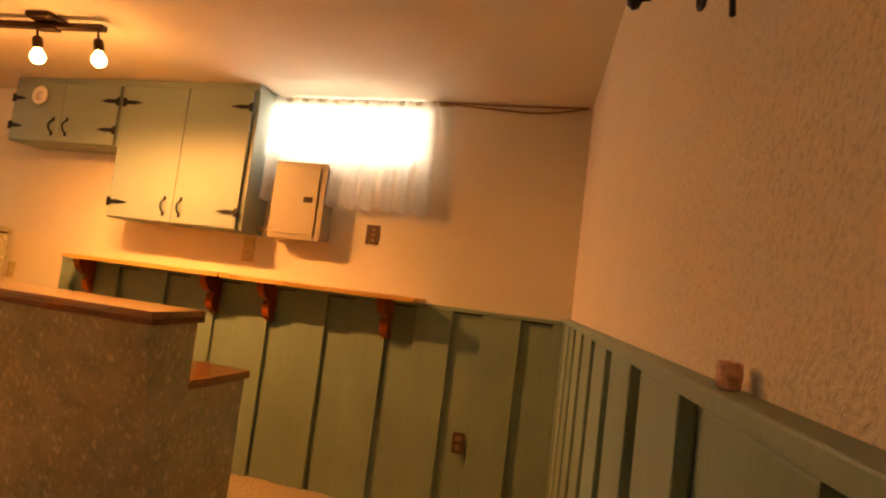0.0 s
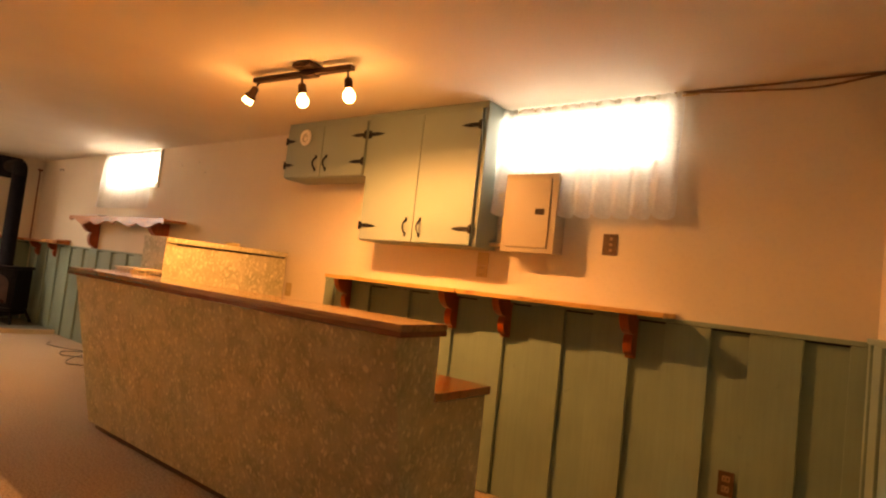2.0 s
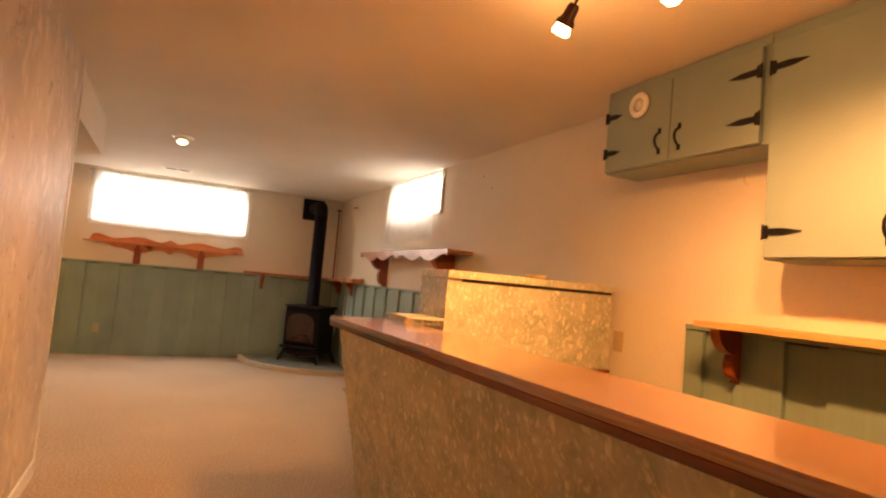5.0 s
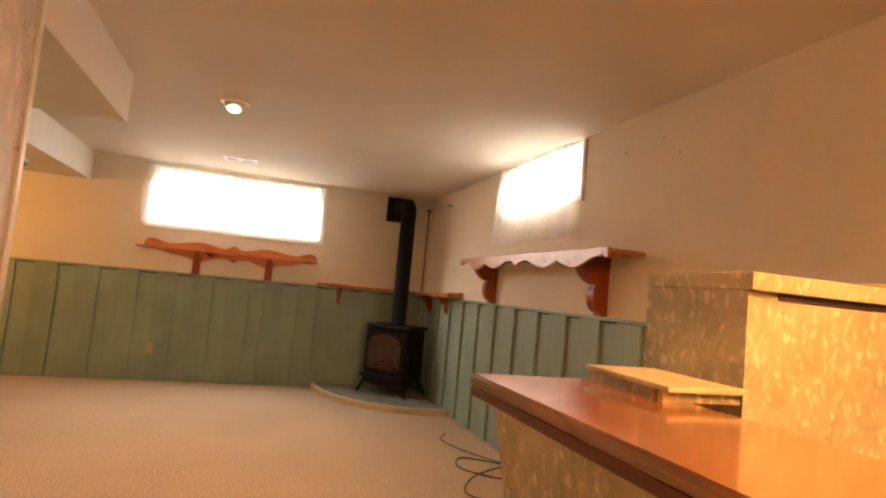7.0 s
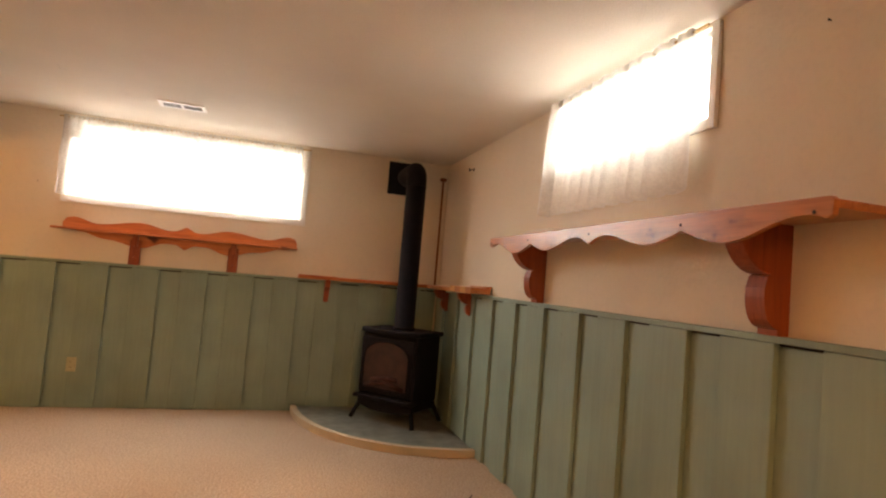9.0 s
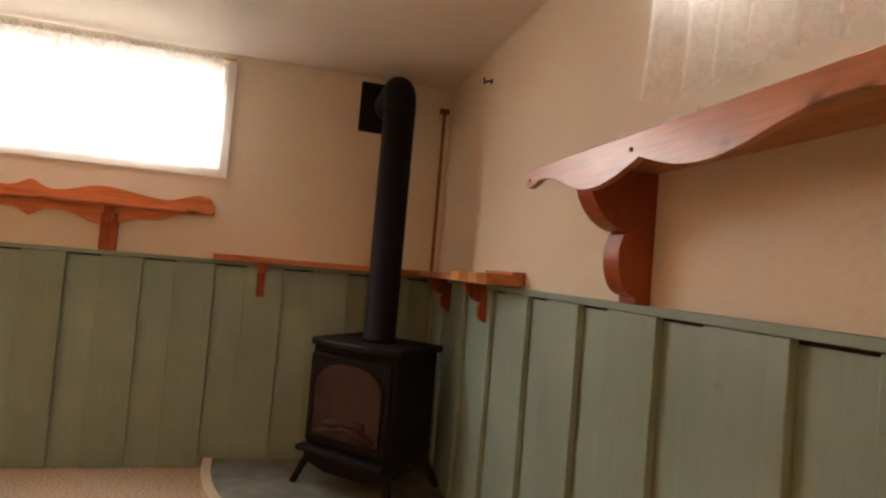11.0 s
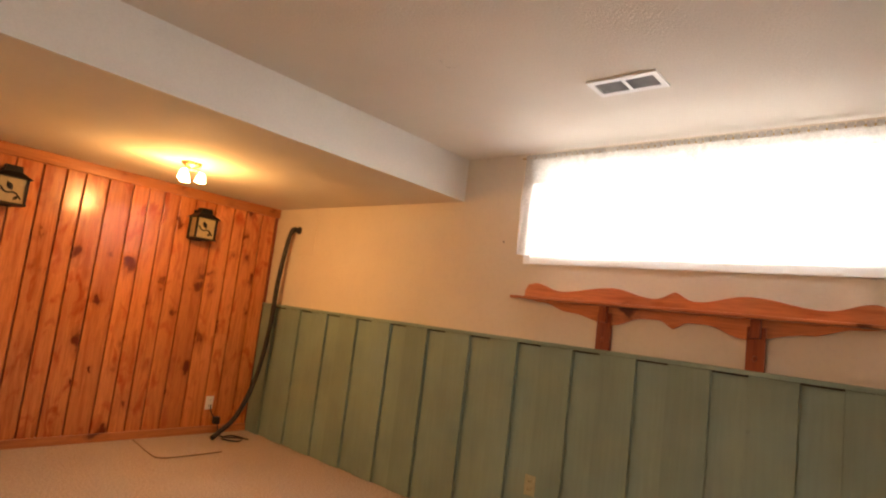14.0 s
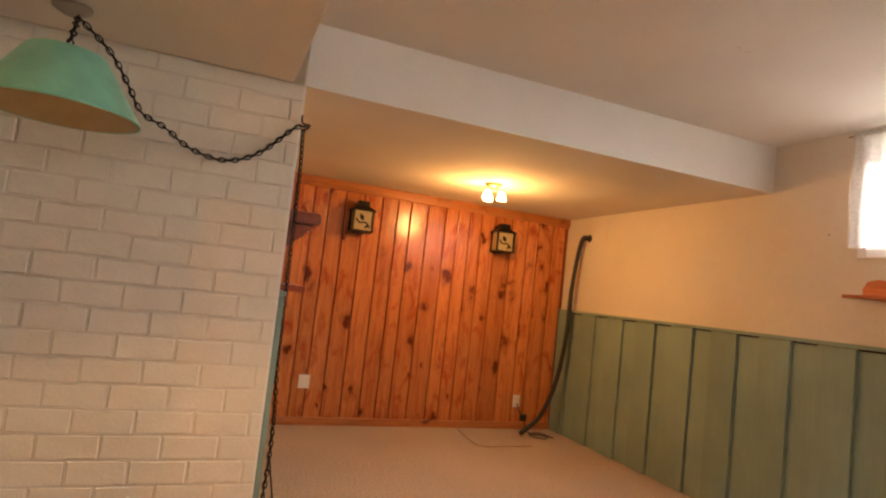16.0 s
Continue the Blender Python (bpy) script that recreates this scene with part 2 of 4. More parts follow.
PAPER2 = wallpaper("beige_leaf_wallpaper", (0.50, 0.45, 0.40), (0.60, 0.51, 0.43), (0.65, 0.58, 0.50), (0.80, 0.72, 0.62), (0.27, 0.20, 0.12), 0.42, 0.5, 0.55)
PINE_V = timber("pine_upright", (0.74, 0.268, 0.098), (0.54, 0.156, 0.050), (0.16, 0.026, 0.011), 2, 0.2, True, 0.30, 9.0, (0.44, 0.075, 0.022))
PINE_X = timber("pine_along_x", (0.54, 0.20, 0.070), (0.40, 0.122, 0.038), (0.14, 0.03, 0.010), 0, 0.3, True, 0.1)
PINE_Y = timber("pine_along_y", (0.60, 0.20, 0.078), (0.44, 0.118, 0.042), (0.12, 0.025, 0.008), 1, 0.3, True, 0.1)
REDWOOD = timber("red_stained_wood", (0.33, 0.070, 0.024), (0.21, 0.036, 0.013), (0.08, 0.02, 0.01), 2, 0.35, False, 0.12)
BARWOOD = timber("bar_top_wood", (0.30, 0.122, 0.047), (0.135, 0.044, 0.017), (0.1, 0.03, 0.01), 0, 0.25, False, 0.05, 13.0)
BARWOOD.node_tree.nodes["Principled BSDF"].inputs["Coat Weight"].default_value = 1.0
BARWOOD.node_tree.nodes["Principled BSDF"].inputs["Coat Roughness"].default_value = 0.12
BARWOOD.node_tree.nodes["Principled BSDF"].inputs["Coat IOR"].default_value = 1.7
PALEPINE = timber("pale_pine_block", (0.74, 0.42, 0.17), (0.62, 0.31, 0.11), (0.3, 0.1, 0.04), 0, 0.35, False, 0.1)
SHELFWOOD = timber("pale_shelf_wood", (0.62, 0.40, 0.18), (0.5, 0.29, 0.11), (0.2, 0.08, 0.03), 0, 0.45, True, 0.1)
LOGWOOD = timber("dark_log_wood", (0.24, 0.062, 0.026), (0.13, 0.03, 0.013), (0.04, 0.014, 0.01), 1, 0.3, False, 0.1)
# Dark ledge wood; on the bar edge its tone puts shade into colour.
EDGEWOOD = timber("dark_and_shaded_edge_wood", (0.17, 0.045, 0.018), (0.11, 0.026, 0.012), (0.05, 0.02, 0.01), 0, 0.2, False, 0.05, 5.0)
IRON = plain("black_iron", (0.012, 0.011, 0.011), 0.45, 0.6, 0.3, 60.0, 0.2)
STOVE = plain("stove_enamel", (0.009, 0.0075, 0.011), 0.62, 0.0, 0.25, 40.0, 0.08)
PIPE = plain("stovepipe_black", (0.007, 0.006, 0.010), 0.6, 0.0, 0.2, 20.0, 0.05)
for m in (STOVE, PIPE):
    m.node_tree.nodes["Principled BSDF"].inputs["Specular IOR Level"].default_value = 0.16
BRONZE = plain("dark_bronze", (0.05, 0.022, 0.012), 0.4, 0.7, 0.2, 40.0, 0.05)
BRASS = plain("brass", (0.45, 0.30, 0.12), 0.35, 0.9, 0.15, 40.0, 0.05)
GREYBOX = painted("grey_enamel", (0.36, 0.315, 0.25), 0.42, 0.05, 4.0, 200.0, 0.04)
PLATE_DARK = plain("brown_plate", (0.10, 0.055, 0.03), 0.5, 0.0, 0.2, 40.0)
PLATE_TAN = plain("tan_plate", (0.27, 0.17, 0.11), 0.5, 0.0, 0.15, 40.0)
IVORY = plain("ivory_plastic", (0.52, 0.41, 0.23), 0.4, 0.0, 0.06, 40.0, 0.02)
WHITE_PL = plain("white_plastic", (0.80, 0.78, 0.74), 0.35, 0.0, 0.04, 40.0, 0.02)
# Near-black for latch, screws and slots, and for shade painted into gaps.
DARK = plain("dark_parts_and_gap_shade", (0.03, 0.022, 0.018), 0.9, 0.0, 0.2, 20.0)
RUBBER = plain("black_rubber", (0.018, 0.016, 0.016), 0.5, 0.0, 0.3, 80.0, 0.1)
SLATE = plain("hearth_tile", (0.17, 0.19, 0.17), 0.5, 0.0, 0.3, 9.0, 0.2)
EDGING = painted("hearth_edging", (0.56, 0.47, 0.34), 0.7, 0.1, 5.0, 120.0, 0.2)
TEAL = plain("teal_glass_shade", (0.17, 0.50, 0.38), 0.35, 0.0, 0.12, 12.0, 0.03)
CREAM = plain("cream_lining", (0.46, 0.36, 0.19), 0.5, 0.0, 0.1, 12.0, 0.03)
EMBER = plain("ceramic_logs", (0.045, 0.015, 0.010), 0.9, 0.0, 0.6, 22.0, 0.6)
FIREGLASS = plain("smoked_stove_glass", (0.030, 0.011, 0.009), 0.5, 0.0, 0.6, 9.0, 0.02)
REDGLASS = plain("red_candle_glass", (0.85, 0.42, 0.33), 0.10, 0.0, 0.35, 120.0, 0.05)
LACE = lace_mat("lace_curtain", 0.10)
SHEER = lace_mat("sheer_curtain", 0.45)
GLASS = glass_mat("window_glass")
SKYGLOW = glowing("outdoor_brightness", (0.95, 0.98, 1.0), 5.0)
BULB = glowing("lit_bulb", (1.0, 0.66, 0.28), 26.0)
LANTERN_GLASS = plain("frosted_lantern_glass", (0.38, 0.30, 0.17), 0.5, 0.0, 0.1, 30.0)
LINT = painted("folded_cloth", (0.78, 0.75, 0.70), 0.9, 0.08, 20.0, 260.0, 0.3)


# ---- building helpers ----
def box(bm, x0, x1, y0, y1, z0, z1):
    vs = [bm.verts.new((x, y, z)) for z in (z0, z1) for y in (y0, y1) for x in (x0, x1)]
    for f in ((0, 2, 3, 1), (4, 5, 7, 6), (0, 1, 5, 4), (2, 6, 7, 3), (0, 4, 6, 2), (1, 3, 7, 5)):
        bm.faces.new([vs[i] for i in f])
    return vs


def boxes(*dims, bevel=0.0):
    bm = bmesh.new()
    for d in dims:
        box(bm, *d)
    if bevel:
        bmesh.ops.bevel(bm, geom=bm.edges[:], offset=bevel, segments=2, affect="EDGES", profile=0.6)
    return bm


def prism(outline, axis, a, b, bevel=0.0, rounds=1):
    """A flat outline pushed from a to b along an axis (0, 1, 2); the outline's pairs are the other two axes in order."""
    bm = bmesh.new()

    def at(p, d):
        v = list(p)
        v.insert(axis, d)
        return v
    lo = [bm.verts.new(at(p, a)) for p in outline]
    hi = [bm.verts.new(at(p, b)) for p in outline]
    n = len(outline)
    bm.faces.new(lo)
    bm.faces.new(hi[::-1])
    for i in range(n):
        bm.faces.new((lo[i], hi[i], hi[(i + 1) % n], lo[(i + 1) % n]))
    bmesh.ops.recalc_face_normals(bm, faces=bm.faces[:])
    if bevel:
        bmesh.ops.bevel(bm, geom=bm.edges[:], offset=bevel, segments=rounds, affect="EDGES")
    return bm


def lathe(profile, segs=24, m=None):
    """A turned shape from (radius, height) pairs round z."""
    bm = bmesh.new()
    rings = [[bm.verts.new((r * math.cos(2 * math.pi * i / segs), r * math.sin(2 * math.pi * i / segs), z)) for i in range(segs)] for r, z in profile]
    for a, b in zip(rings, rings[1:]):
        for i in range(segs):
            bm.faces.new((a[i], a[(i + 1) % segs], b[(i + 1) % segs], b[i]))
    if profile[0][0] > 0.0005:
        bm.faces.new(rings[0][::-1])
    if profile[-1][0] > 0.0005:
        bm.faces.new(rings[-1])
    bmesh.ops.remove_doubles(bm, verts=bm.verts[:], dist=1e-5)
    bmesh.ops.recalc_face_normals(bm, faces=bm.faces[:])
    if m:
        bm.transform(m)
    return bm


def tube(points, r, segs=8, closed=False):
    """A round rod along points."""
    bm = bmesh.new()
    pts = [Vector(p) for p in points]
    n = len(pts)
    rings = []
    up = Vector((0.13, 0.27, 0.95))
    for i, p in enumerate(pts):
        a = pts[(i - 1) % n] if closed else pts[max(i - 1, 0)]
        b = pts[(i + 1) % n] if closed else pts[min(i + 1, n - 1)]
        d = (b - a).normalized()
        u = d.cross(up)
        if u.length < 0.05:
            u = d.cross(Vector((1, 0, 0)))
        u.normalize()
        w = d.cross(u)
        rings.append([bm.verts.new(p + r * (math.cos(2 * math.pi * k / segs) * u + math.sin(2 * math.pi * k / segs) * w)) for k in range(segs)])
    pairs = list(zip(rings, rings[1:])) + ([(rings[-1], rings[0])] if closed else [])
    for a, b in pairs:
        for k in range(segs):
            bm.faces.new((a[k], a[(k + 1) % segs], b[(k + 1) % segs], b[k]))
    if not closed:
        bm.faces.new(rings[0][::-1])
        bm.faces.new(rings[-1])
    bmesh.ops.recalc_face_normals(bm, faces=bm.faces[:])
    return bm


def merge(*bms):
    out = bmesh.new()
    for b in bms:
        me = bpy.data.meshes.new("tmp")
        b.to_mesh(me)
        b.free()
        out.from_mesh(me)
        bpy.data.meshes.remove(me)
    return out


def curve_points(keys, n=8):
    """A smooth line through key points."""
    k = [Vector(p) for p in keys]
    k = [2 * k[0] - k[1]] + k + [2 * k[-1] - k[-2]]
    out = []
    for i in range(1, len(k) - 2):
        for j in range(n):
            t = j / n
            a, b, c, d = k[i - 1:i + 3]
            out.append(0.5 * (2 * b + (c - a) * t + (2 * a - 5 * b + 4 * c - d) * t * t + (3 * b - a - 3 * c + d) * t ** 3))
    return out + [k[-2]]


def mesh_of(name, bm, material, smooth=False):
    me = bpy.data.meshes.new(name)
    bm.to_mesh(me)
    bm.free()
    me.materials.append(material)
    if smooth:
        for p in me.polygons:
            p.use_smooth = True
    return me


def part(name, bm, material, parent, label="", smooth=False):
    """Links a bmesh as one mesh under a thing or a part; its coordinates are the parent's."""
    ob = new(name, mesh_of(name, bm, material, smooth))
    ob.parent = parent
    return tagged(ob, label)


def thing(name, at, label, category, group="", kind=""):
    ob = new(name)
    ob.location = at
    ob.empty_display_size = 0.1
    return tagged(ob, label, category, group, kind)


def single(name, bm, material, label, category, kind="", smooth=False, group=""):
    ob = new(name, mesh_of(name, bm, material, smooth))
    return tagged(ob, label, category, group, kind)


def shared(name, me, parent, at):
    ob = new(name, me)
    ob.parent = parent
    ob.location = at
    return ob


# ---- large structure ----
NY, WX, SY, BY, CZ, LZ = 3.43, -9.99, -2.72, -0.403, 2.40, 2.095
SX = -6.983   # the west face of the brick block
T = 0.2


def ewx(y):
    """The slightly skewed east wall; its slant is set to fit the camera's view."""
    return 0.078 + 0.106 * (3.42 - y)


single("floor", boxes((-10.3, 1.0, -3.0, 3.7, -0.1, 0.0)), CARPET, "worn beige speckled wall-to-wall carpet over the whole basement", "carpet", "structure")
single("ceiling", boxes((WX, SX, BY, NY, CZ, CZ + 0.15), (SX, 1.0, -1.6, NY, CZ, CZ + 0.15), (WX, -6.0, SY, BY, LZ + 0.31, CZ + 0.16)), CEIL, "off-white sprayed texture ceiling", "ceiling", "structure")
single("ceiling_low", boxes((WX, SX, SY, BY - 0.02, LZ, LZ + 0.3)), CEIL, "lowered off-white ceiling over the pine panelled end", "ceiling", "structure")
single("beam", boxes((WX, SX, BY - 0.02, BY, LZ, CZ)), BEAM, "pale boxed beam front where the ceiling drops", "beam", "structure")
single("duct_box", boxes((-6.93, -5.38, BY, 0.525, LZ, CZ), bevel=0.004), CEIL, "boxed-in painted duct below the ceiling beside the brick wall", "duct box", "structure")

def wall_with_window(name, along, a0, a1, p0, p1, h0, h1, w0, w1, label):
    """A wall of thickness p0..p1 along x (0) or y (1) with window openings (a, b, sill, head)."""
    bm = bmesh.new()

    def b(u0, u1, z0, z1):
        if along == 0:
            box(bm, u0, u1, p0, p1, z0, z1)
        else:
            box(bm, p0, p1, u0, u1, z0, z1)
    u = a0
    for s, e, z0, z1 in sorted(w0):
        b(u, s, h0, h1)
        b(s, e, h0, z0)
        if z1 < h1:
            b(s, e, z1, h1)
        u = e
    b(u, a1, h0, h1)
    return single(name, bm, WALL, label, "wall", "structure")


wall_with_window("wall_north", 0, WX - T, 0.9, NY, NY + T, 0.0, CZ + 0.15, [(-1.93, -0.885, 2.02, 2.385), (-7.67, -6.45, 1.995, 2.385)], 0, "cream textured plaster wall with two high basement windows")
wall_with_window("wall_west", 1, SY - T, NY, WX - T, WX, 0.0, CZ + 0.15, [(0.200, 2.052, 1.712, 2.352)], 0, "cream textured plaster wall with a wide high window")
single("wall_south", boxes((WX - T, SX + 0.3, SY - T, SY, 0, CZ)), WALL, "wall behind the pine panelling", "wall", "structure")
single("wall_east", prism([(ewx(NY), NY), (ewx(-1.4), -1.4), (ewx(-1.4) + 0.2, -1.4), (ewx(NY) + 0.2, NY)], 2, 0, CZ + 0.1), WALL_ROUGH, "rough orange-lit plaster wall above green wainscot", "wall", "structure")
single("wall_block", boxes((SX, SX + 0.14, SY, BY - 0.03, 0, CZ), (SX + 0.14, -5.38, BY - 0.15, BY - 0.03, 0, CZ), (-5.50, -5.38, BY - 0.03, 0.40, 0, CZ)), WALL, "plain cream wall beside the painted bricks", "wall", "structure")
single("wall_papered", boxes((-5.38, -1.9, 0.41, 0.54, 0, CZ)), PAPER2, "wall papered with a beige feathery leaf pattern", "wall", "structure")
single("corner_trim", boxes((-5.395, -5.36, 0.39, 0.548, 0.0, CZ), bevel=0.003), WHITE, "white corner strip at the end of the papered wall", "trim", "structure")
single("baseboard", boxes((-5.36, -1.9, 0.54, 0.553, 0, 0.09), bevel=0.003), WHITE, "white baseboard under the papered wall", "baseboard", "structure")
# Unseen walls, added to close the space behind the start.
single("wall_unseen", boxes((-2.03, -1.9, -1.4, 0.41, 0, CZ), (-2.03, 0.9, -1.55, -1.4, 0, CZ)), WALL, "plain cream wall added out of view to close the hall", "wall", "structure")


# ---- wainscot ----
PERIOD, RECESS = 0.396, 0.17


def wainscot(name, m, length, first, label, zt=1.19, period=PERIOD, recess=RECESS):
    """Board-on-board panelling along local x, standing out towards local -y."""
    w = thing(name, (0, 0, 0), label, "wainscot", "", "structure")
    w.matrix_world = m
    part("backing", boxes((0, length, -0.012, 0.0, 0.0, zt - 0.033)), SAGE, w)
    # Dark strip that puts the shade under the cap into colour.
    part("gap_shade", boxes((0, length, -0.003, 0.0, zt - 0.033, zt - 0.022)), DARK, w, "dark strip painted as shade under the cap")
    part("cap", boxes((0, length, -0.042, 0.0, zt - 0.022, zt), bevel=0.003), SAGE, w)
    x, cuts = first, []
    while x > -period:
        x -= period
    while x < length:
        a, b = max(0.0, x + recess), min(length, x + period)
        if b - a > 0.02:
            cuts.append((a, b))
        x += period
    for a, b in cuts:
        part("board", boxes((a, b, -0.036, -0.012, 0.003, zt - 0.024), bevel=0.004), SAGE, w)
    return w


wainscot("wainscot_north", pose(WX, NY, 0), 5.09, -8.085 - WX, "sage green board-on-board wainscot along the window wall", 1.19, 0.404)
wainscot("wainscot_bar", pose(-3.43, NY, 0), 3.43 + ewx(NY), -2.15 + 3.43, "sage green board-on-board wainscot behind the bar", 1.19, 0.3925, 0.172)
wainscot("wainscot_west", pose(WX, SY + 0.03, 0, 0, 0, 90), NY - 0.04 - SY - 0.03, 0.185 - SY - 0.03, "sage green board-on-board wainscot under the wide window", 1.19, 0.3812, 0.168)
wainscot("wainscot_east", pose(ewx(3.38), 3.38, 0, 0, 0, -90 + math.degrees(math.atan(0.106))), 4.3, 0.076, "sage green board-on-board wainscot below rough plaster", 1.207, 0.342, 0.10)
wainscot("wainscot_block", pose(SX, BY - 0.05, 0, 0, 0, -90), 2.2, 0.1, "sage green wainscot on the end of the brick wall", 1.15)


# ---- windows ----
def window(name, m, width, z0, z1, label, trim=0.05, mullion=True):
    """A basement slider; local x along the wall, the room towards local -y, the wall's face at y = 0."""
    w = thing(name, (0, 0, 0), label, "window", "", "structure")
    w.matrix_world = m
    d = 0.16
    part("window_frame", boxes((0, 0.03, 0.03, d, z0, z1), (width - 0.03, width, 0.03, d, z0, z1), (0.03, width - 0.03, 0.03, d, z0, z0 + 0.03), (0.03, width - 0.03, 0.03, d, z1 - 0.025, z1)), WHITE, w)
    part("casing", boxes((-trim, 0.0, -0.018, 0.0, z0 - trim, z1), (width, width + trim, -0.018, 0.0, z0 - trim, z1), (0.0, width, -0.018, 0.0, z0 - trim, z0), bevel=0.003), WHITE, w)
    part("window_sill", boxes((0.002, width - 0.002, 0.0, 0.03, z0, z0 + 0.012)), WHITE, w)
    panes = ((0.03, width / 2 - 0.015), (width / 2 + 0.015, width - 0.03))
    part("mullion", boxes((width / 2 - 0.015, width / 2 + 0.015, 0.10, 0.13, z0 + 0.03, z1 - 0.025)), WHITE, w)
    for a, b in panes:
        g = part("pane", boxes((a, b, 0.112, 0.116, z0 + 0.03, z1 - 0.025)), GLASS, w)
        g.visible_shadow = False
    return w


window("window_1", pose(-1.93, NY, 0), 1.045, 2.02, 2.385, "bright white-framed basement slider window above the bar", 0.04)
window("window_2", pose(-7.67, NY, 0), 1.22, 1.995, 2.385, "bright white-framed basement slider window above a shelf", 0.04)
window("window_3", pose(WX, 0.200, 0, 0, 0, 90), 1.852, 1.712, 2.352, "wide bright white-framed window high on the wall", 0.05)
for nm, d in (("backdrop", (-2.6, -0.2, 4.2, 4.25, 2.0, 3.6)), ("backdrop", (-9.4, -4.6, 4.2, 4.25, 2.0, 3.6)), ("backdrop", (-10.85, -10.8, -1.6, 3.8, 1.75, 3.6))):
    single(nm, boxes(d), SKYGLOW, "blown-out daylight outside the basement window", "sky", "structure")


def curtain(name, m, width, top, bottom, mat, label, folds, depth, scallops):
    """Gathered cloth hung on a rod; local x along the wall, the room towards local -y."""
    c = thing(name, (0, 0, 0), label, "curtain")
    c.matrix_world = m
    nx, nz = folds * 8, 14
    bm = bmesh.new()
    grid = []
    for i in range(nx + 1):
        u = i / nx
        ph = u * folds * 2 * math.pi
        wob = noise.noise(Vector((u * folds * 0.6, 3.1, top)))
        sc = abs(math.sin(u * scallops * math.pi)) if scallops else 0.5
        zb = bottom + 0.03 * (1 - sc)
        col = []
        for j in range(nz + 1):
            v = j / nz
            amp = depth * (0.45 + 0.55 * v) * (0.75 + 0.5 * wob)
            col.append(bm.verts.new((u * width + 0.004 * math.sin(9 * v + ph), -0.03 - 0.5 * amp * (1 + math.sin(ph + 1.3 * wob)), top + (zb - top) * v)))
        grid.append(col)
    for a, b in zip(grid, grid[1:]):
        for j in range(nz):
            bm.faces.new((a[j], b[j], b[j + 1], a[j + 1]))
    cloth = part("cloth", bm, mat, c, "", True)
    part("rod", tube([(-0.03, -0.032, top - 0.012), (width + 0.07, -0.032, top - 0.012)], 0.006), BRASS, c)
    tab = mesh_of("tab", boxes((-0.013, 0.013, -0.044, -0.026, top - 0.022, top + 0.006)), mat)
    for i in range(folds * 2):
        shared("tab", tab, c, ((i + 0.5) * width / (folds * 2), 0, 0))
    return c


curtain("lace_curtain", pose(-1.895, NY - 0.02, 0), 1.10, 2.378, 1.695, LACE, "short white lace curtain with a scalloped hem over the bar window", 10, 0.09, 10)
curtain("lace_curtain", pose(-7.70, NY - 0.02, 0), 1.20, 2.375, 1.70, LACE, "short white lace curtain with a scalloped hem above a pine shelf", 11, 0.085, 11)
curtain("sheer_curtain", pose(WX + 0.02, 0.125, 0, 0, 0, 90), 1.90, 2.362, 1.70, SHEER, "thin white sheer curtain covering the wide window", 26, 0.03, 0)

# ---- bar ----
bar = thing("bar_counter", (-2.7, 2.0, 0), "wallpapered home bar with a red-brown wooden top", "bar counter")
BX0, BX1 = -4.145, -1.305
def at_bar(bm):
    bm.transform(Matrix.Translation((2.7, -2.0, 0)))
    return bm
LEAN = 0.205   # how far the papered front falls back from the top to the carpet
part("front_panel", at_bar(prism([(1.88, 1.032), (1.90, 1.032), (1.90 + LEAN, 0.05), (1.88 + LEAN, 0.05)], 0, BX0, BX1)), PAPER, bar, "leaf-patterned papered bar front leaning in to the floor")
part("end_panel", at_bar(prism([(1.9005, 1.032), (2.15, 1.032), (2.15, 0.762), (2.53, 0.762), (2.53, 0.05), (1.9005 + LEAN, 0.05)], 0, BX1 - 0.02, BX1)), PAPER, bar)
part("end_panel", at_bar(prism([(1.9005, 1.032), (2.335, 1.032), (2.335, 0.05), (1.9005 + LEAN, 0.05)], 0, BX0, BX0 + 0.02)), PAPER, bar)
part("back_panel", at_bar(boxes((BX0 + 0.02, BX1 - 0.02, 2.13, 2.15, 0.803, 1.032), (BX0 + 0.02, BX1 - 0.02, 2.51, 2.53, 0.10, 0.762))), PAPER, bar)
part("inset_base", at_bar(boxes((BX0 + 0.03, BX1 - 0.03, 2.125, 2.50, 0.0, 0.10))), PLATE_DARK, bar, "dark brown strip set back under the bar front")
part("bar_top", at_bar(prism([(-4.202, 1.845), (-1.255, 1.845), (-1.286, 2.17), (-4.202, 2.215)], 2, 1.0505, 1.077, 0.005, 2)), BARWOOD, bar, "glossy red-brown wooden bar top with a rounded nose")
# Edge faces away from the lamps; the darker wood colours that shade in.
part("edge_band", at_bar(prism([(-4.200, 1.847), (-1.257, 1.847), (-1.288, 2.168), (-4.200, 2.212)], 2, 1.030, 1.0505, 0.0015)), EDGEWOOD, bar, "band under the bar top, coloured darker as its shaded edge")
part("work_counter", at_bar(boxes((-4.13, -1.298, 2.155, 2.565, 0.764, 0.802), bevel=0.008)), BARWOOD, bar, "low red-brown work counter")

pony = thing("half_wall", (-4.1, 2.8, 0), "papered half wall with a flat lid at the end of the bar", "half wall")
def at_pony(bm):
    bm.transform(Matrix.Translation((4.1, -2.8, 0)))
    return bm
part("body", at_pony(boxes((-4.26, -3.94, 2.34, 3.385, 0.0, 1.3115))), PAPER, pony, "leaf-patterned papered sides")
part("lid", at_pony(boxes((-4.262, -3.925, 2.335, 3.385, 1.312, 1.35), bevel=0.003)), PAPER, pony)
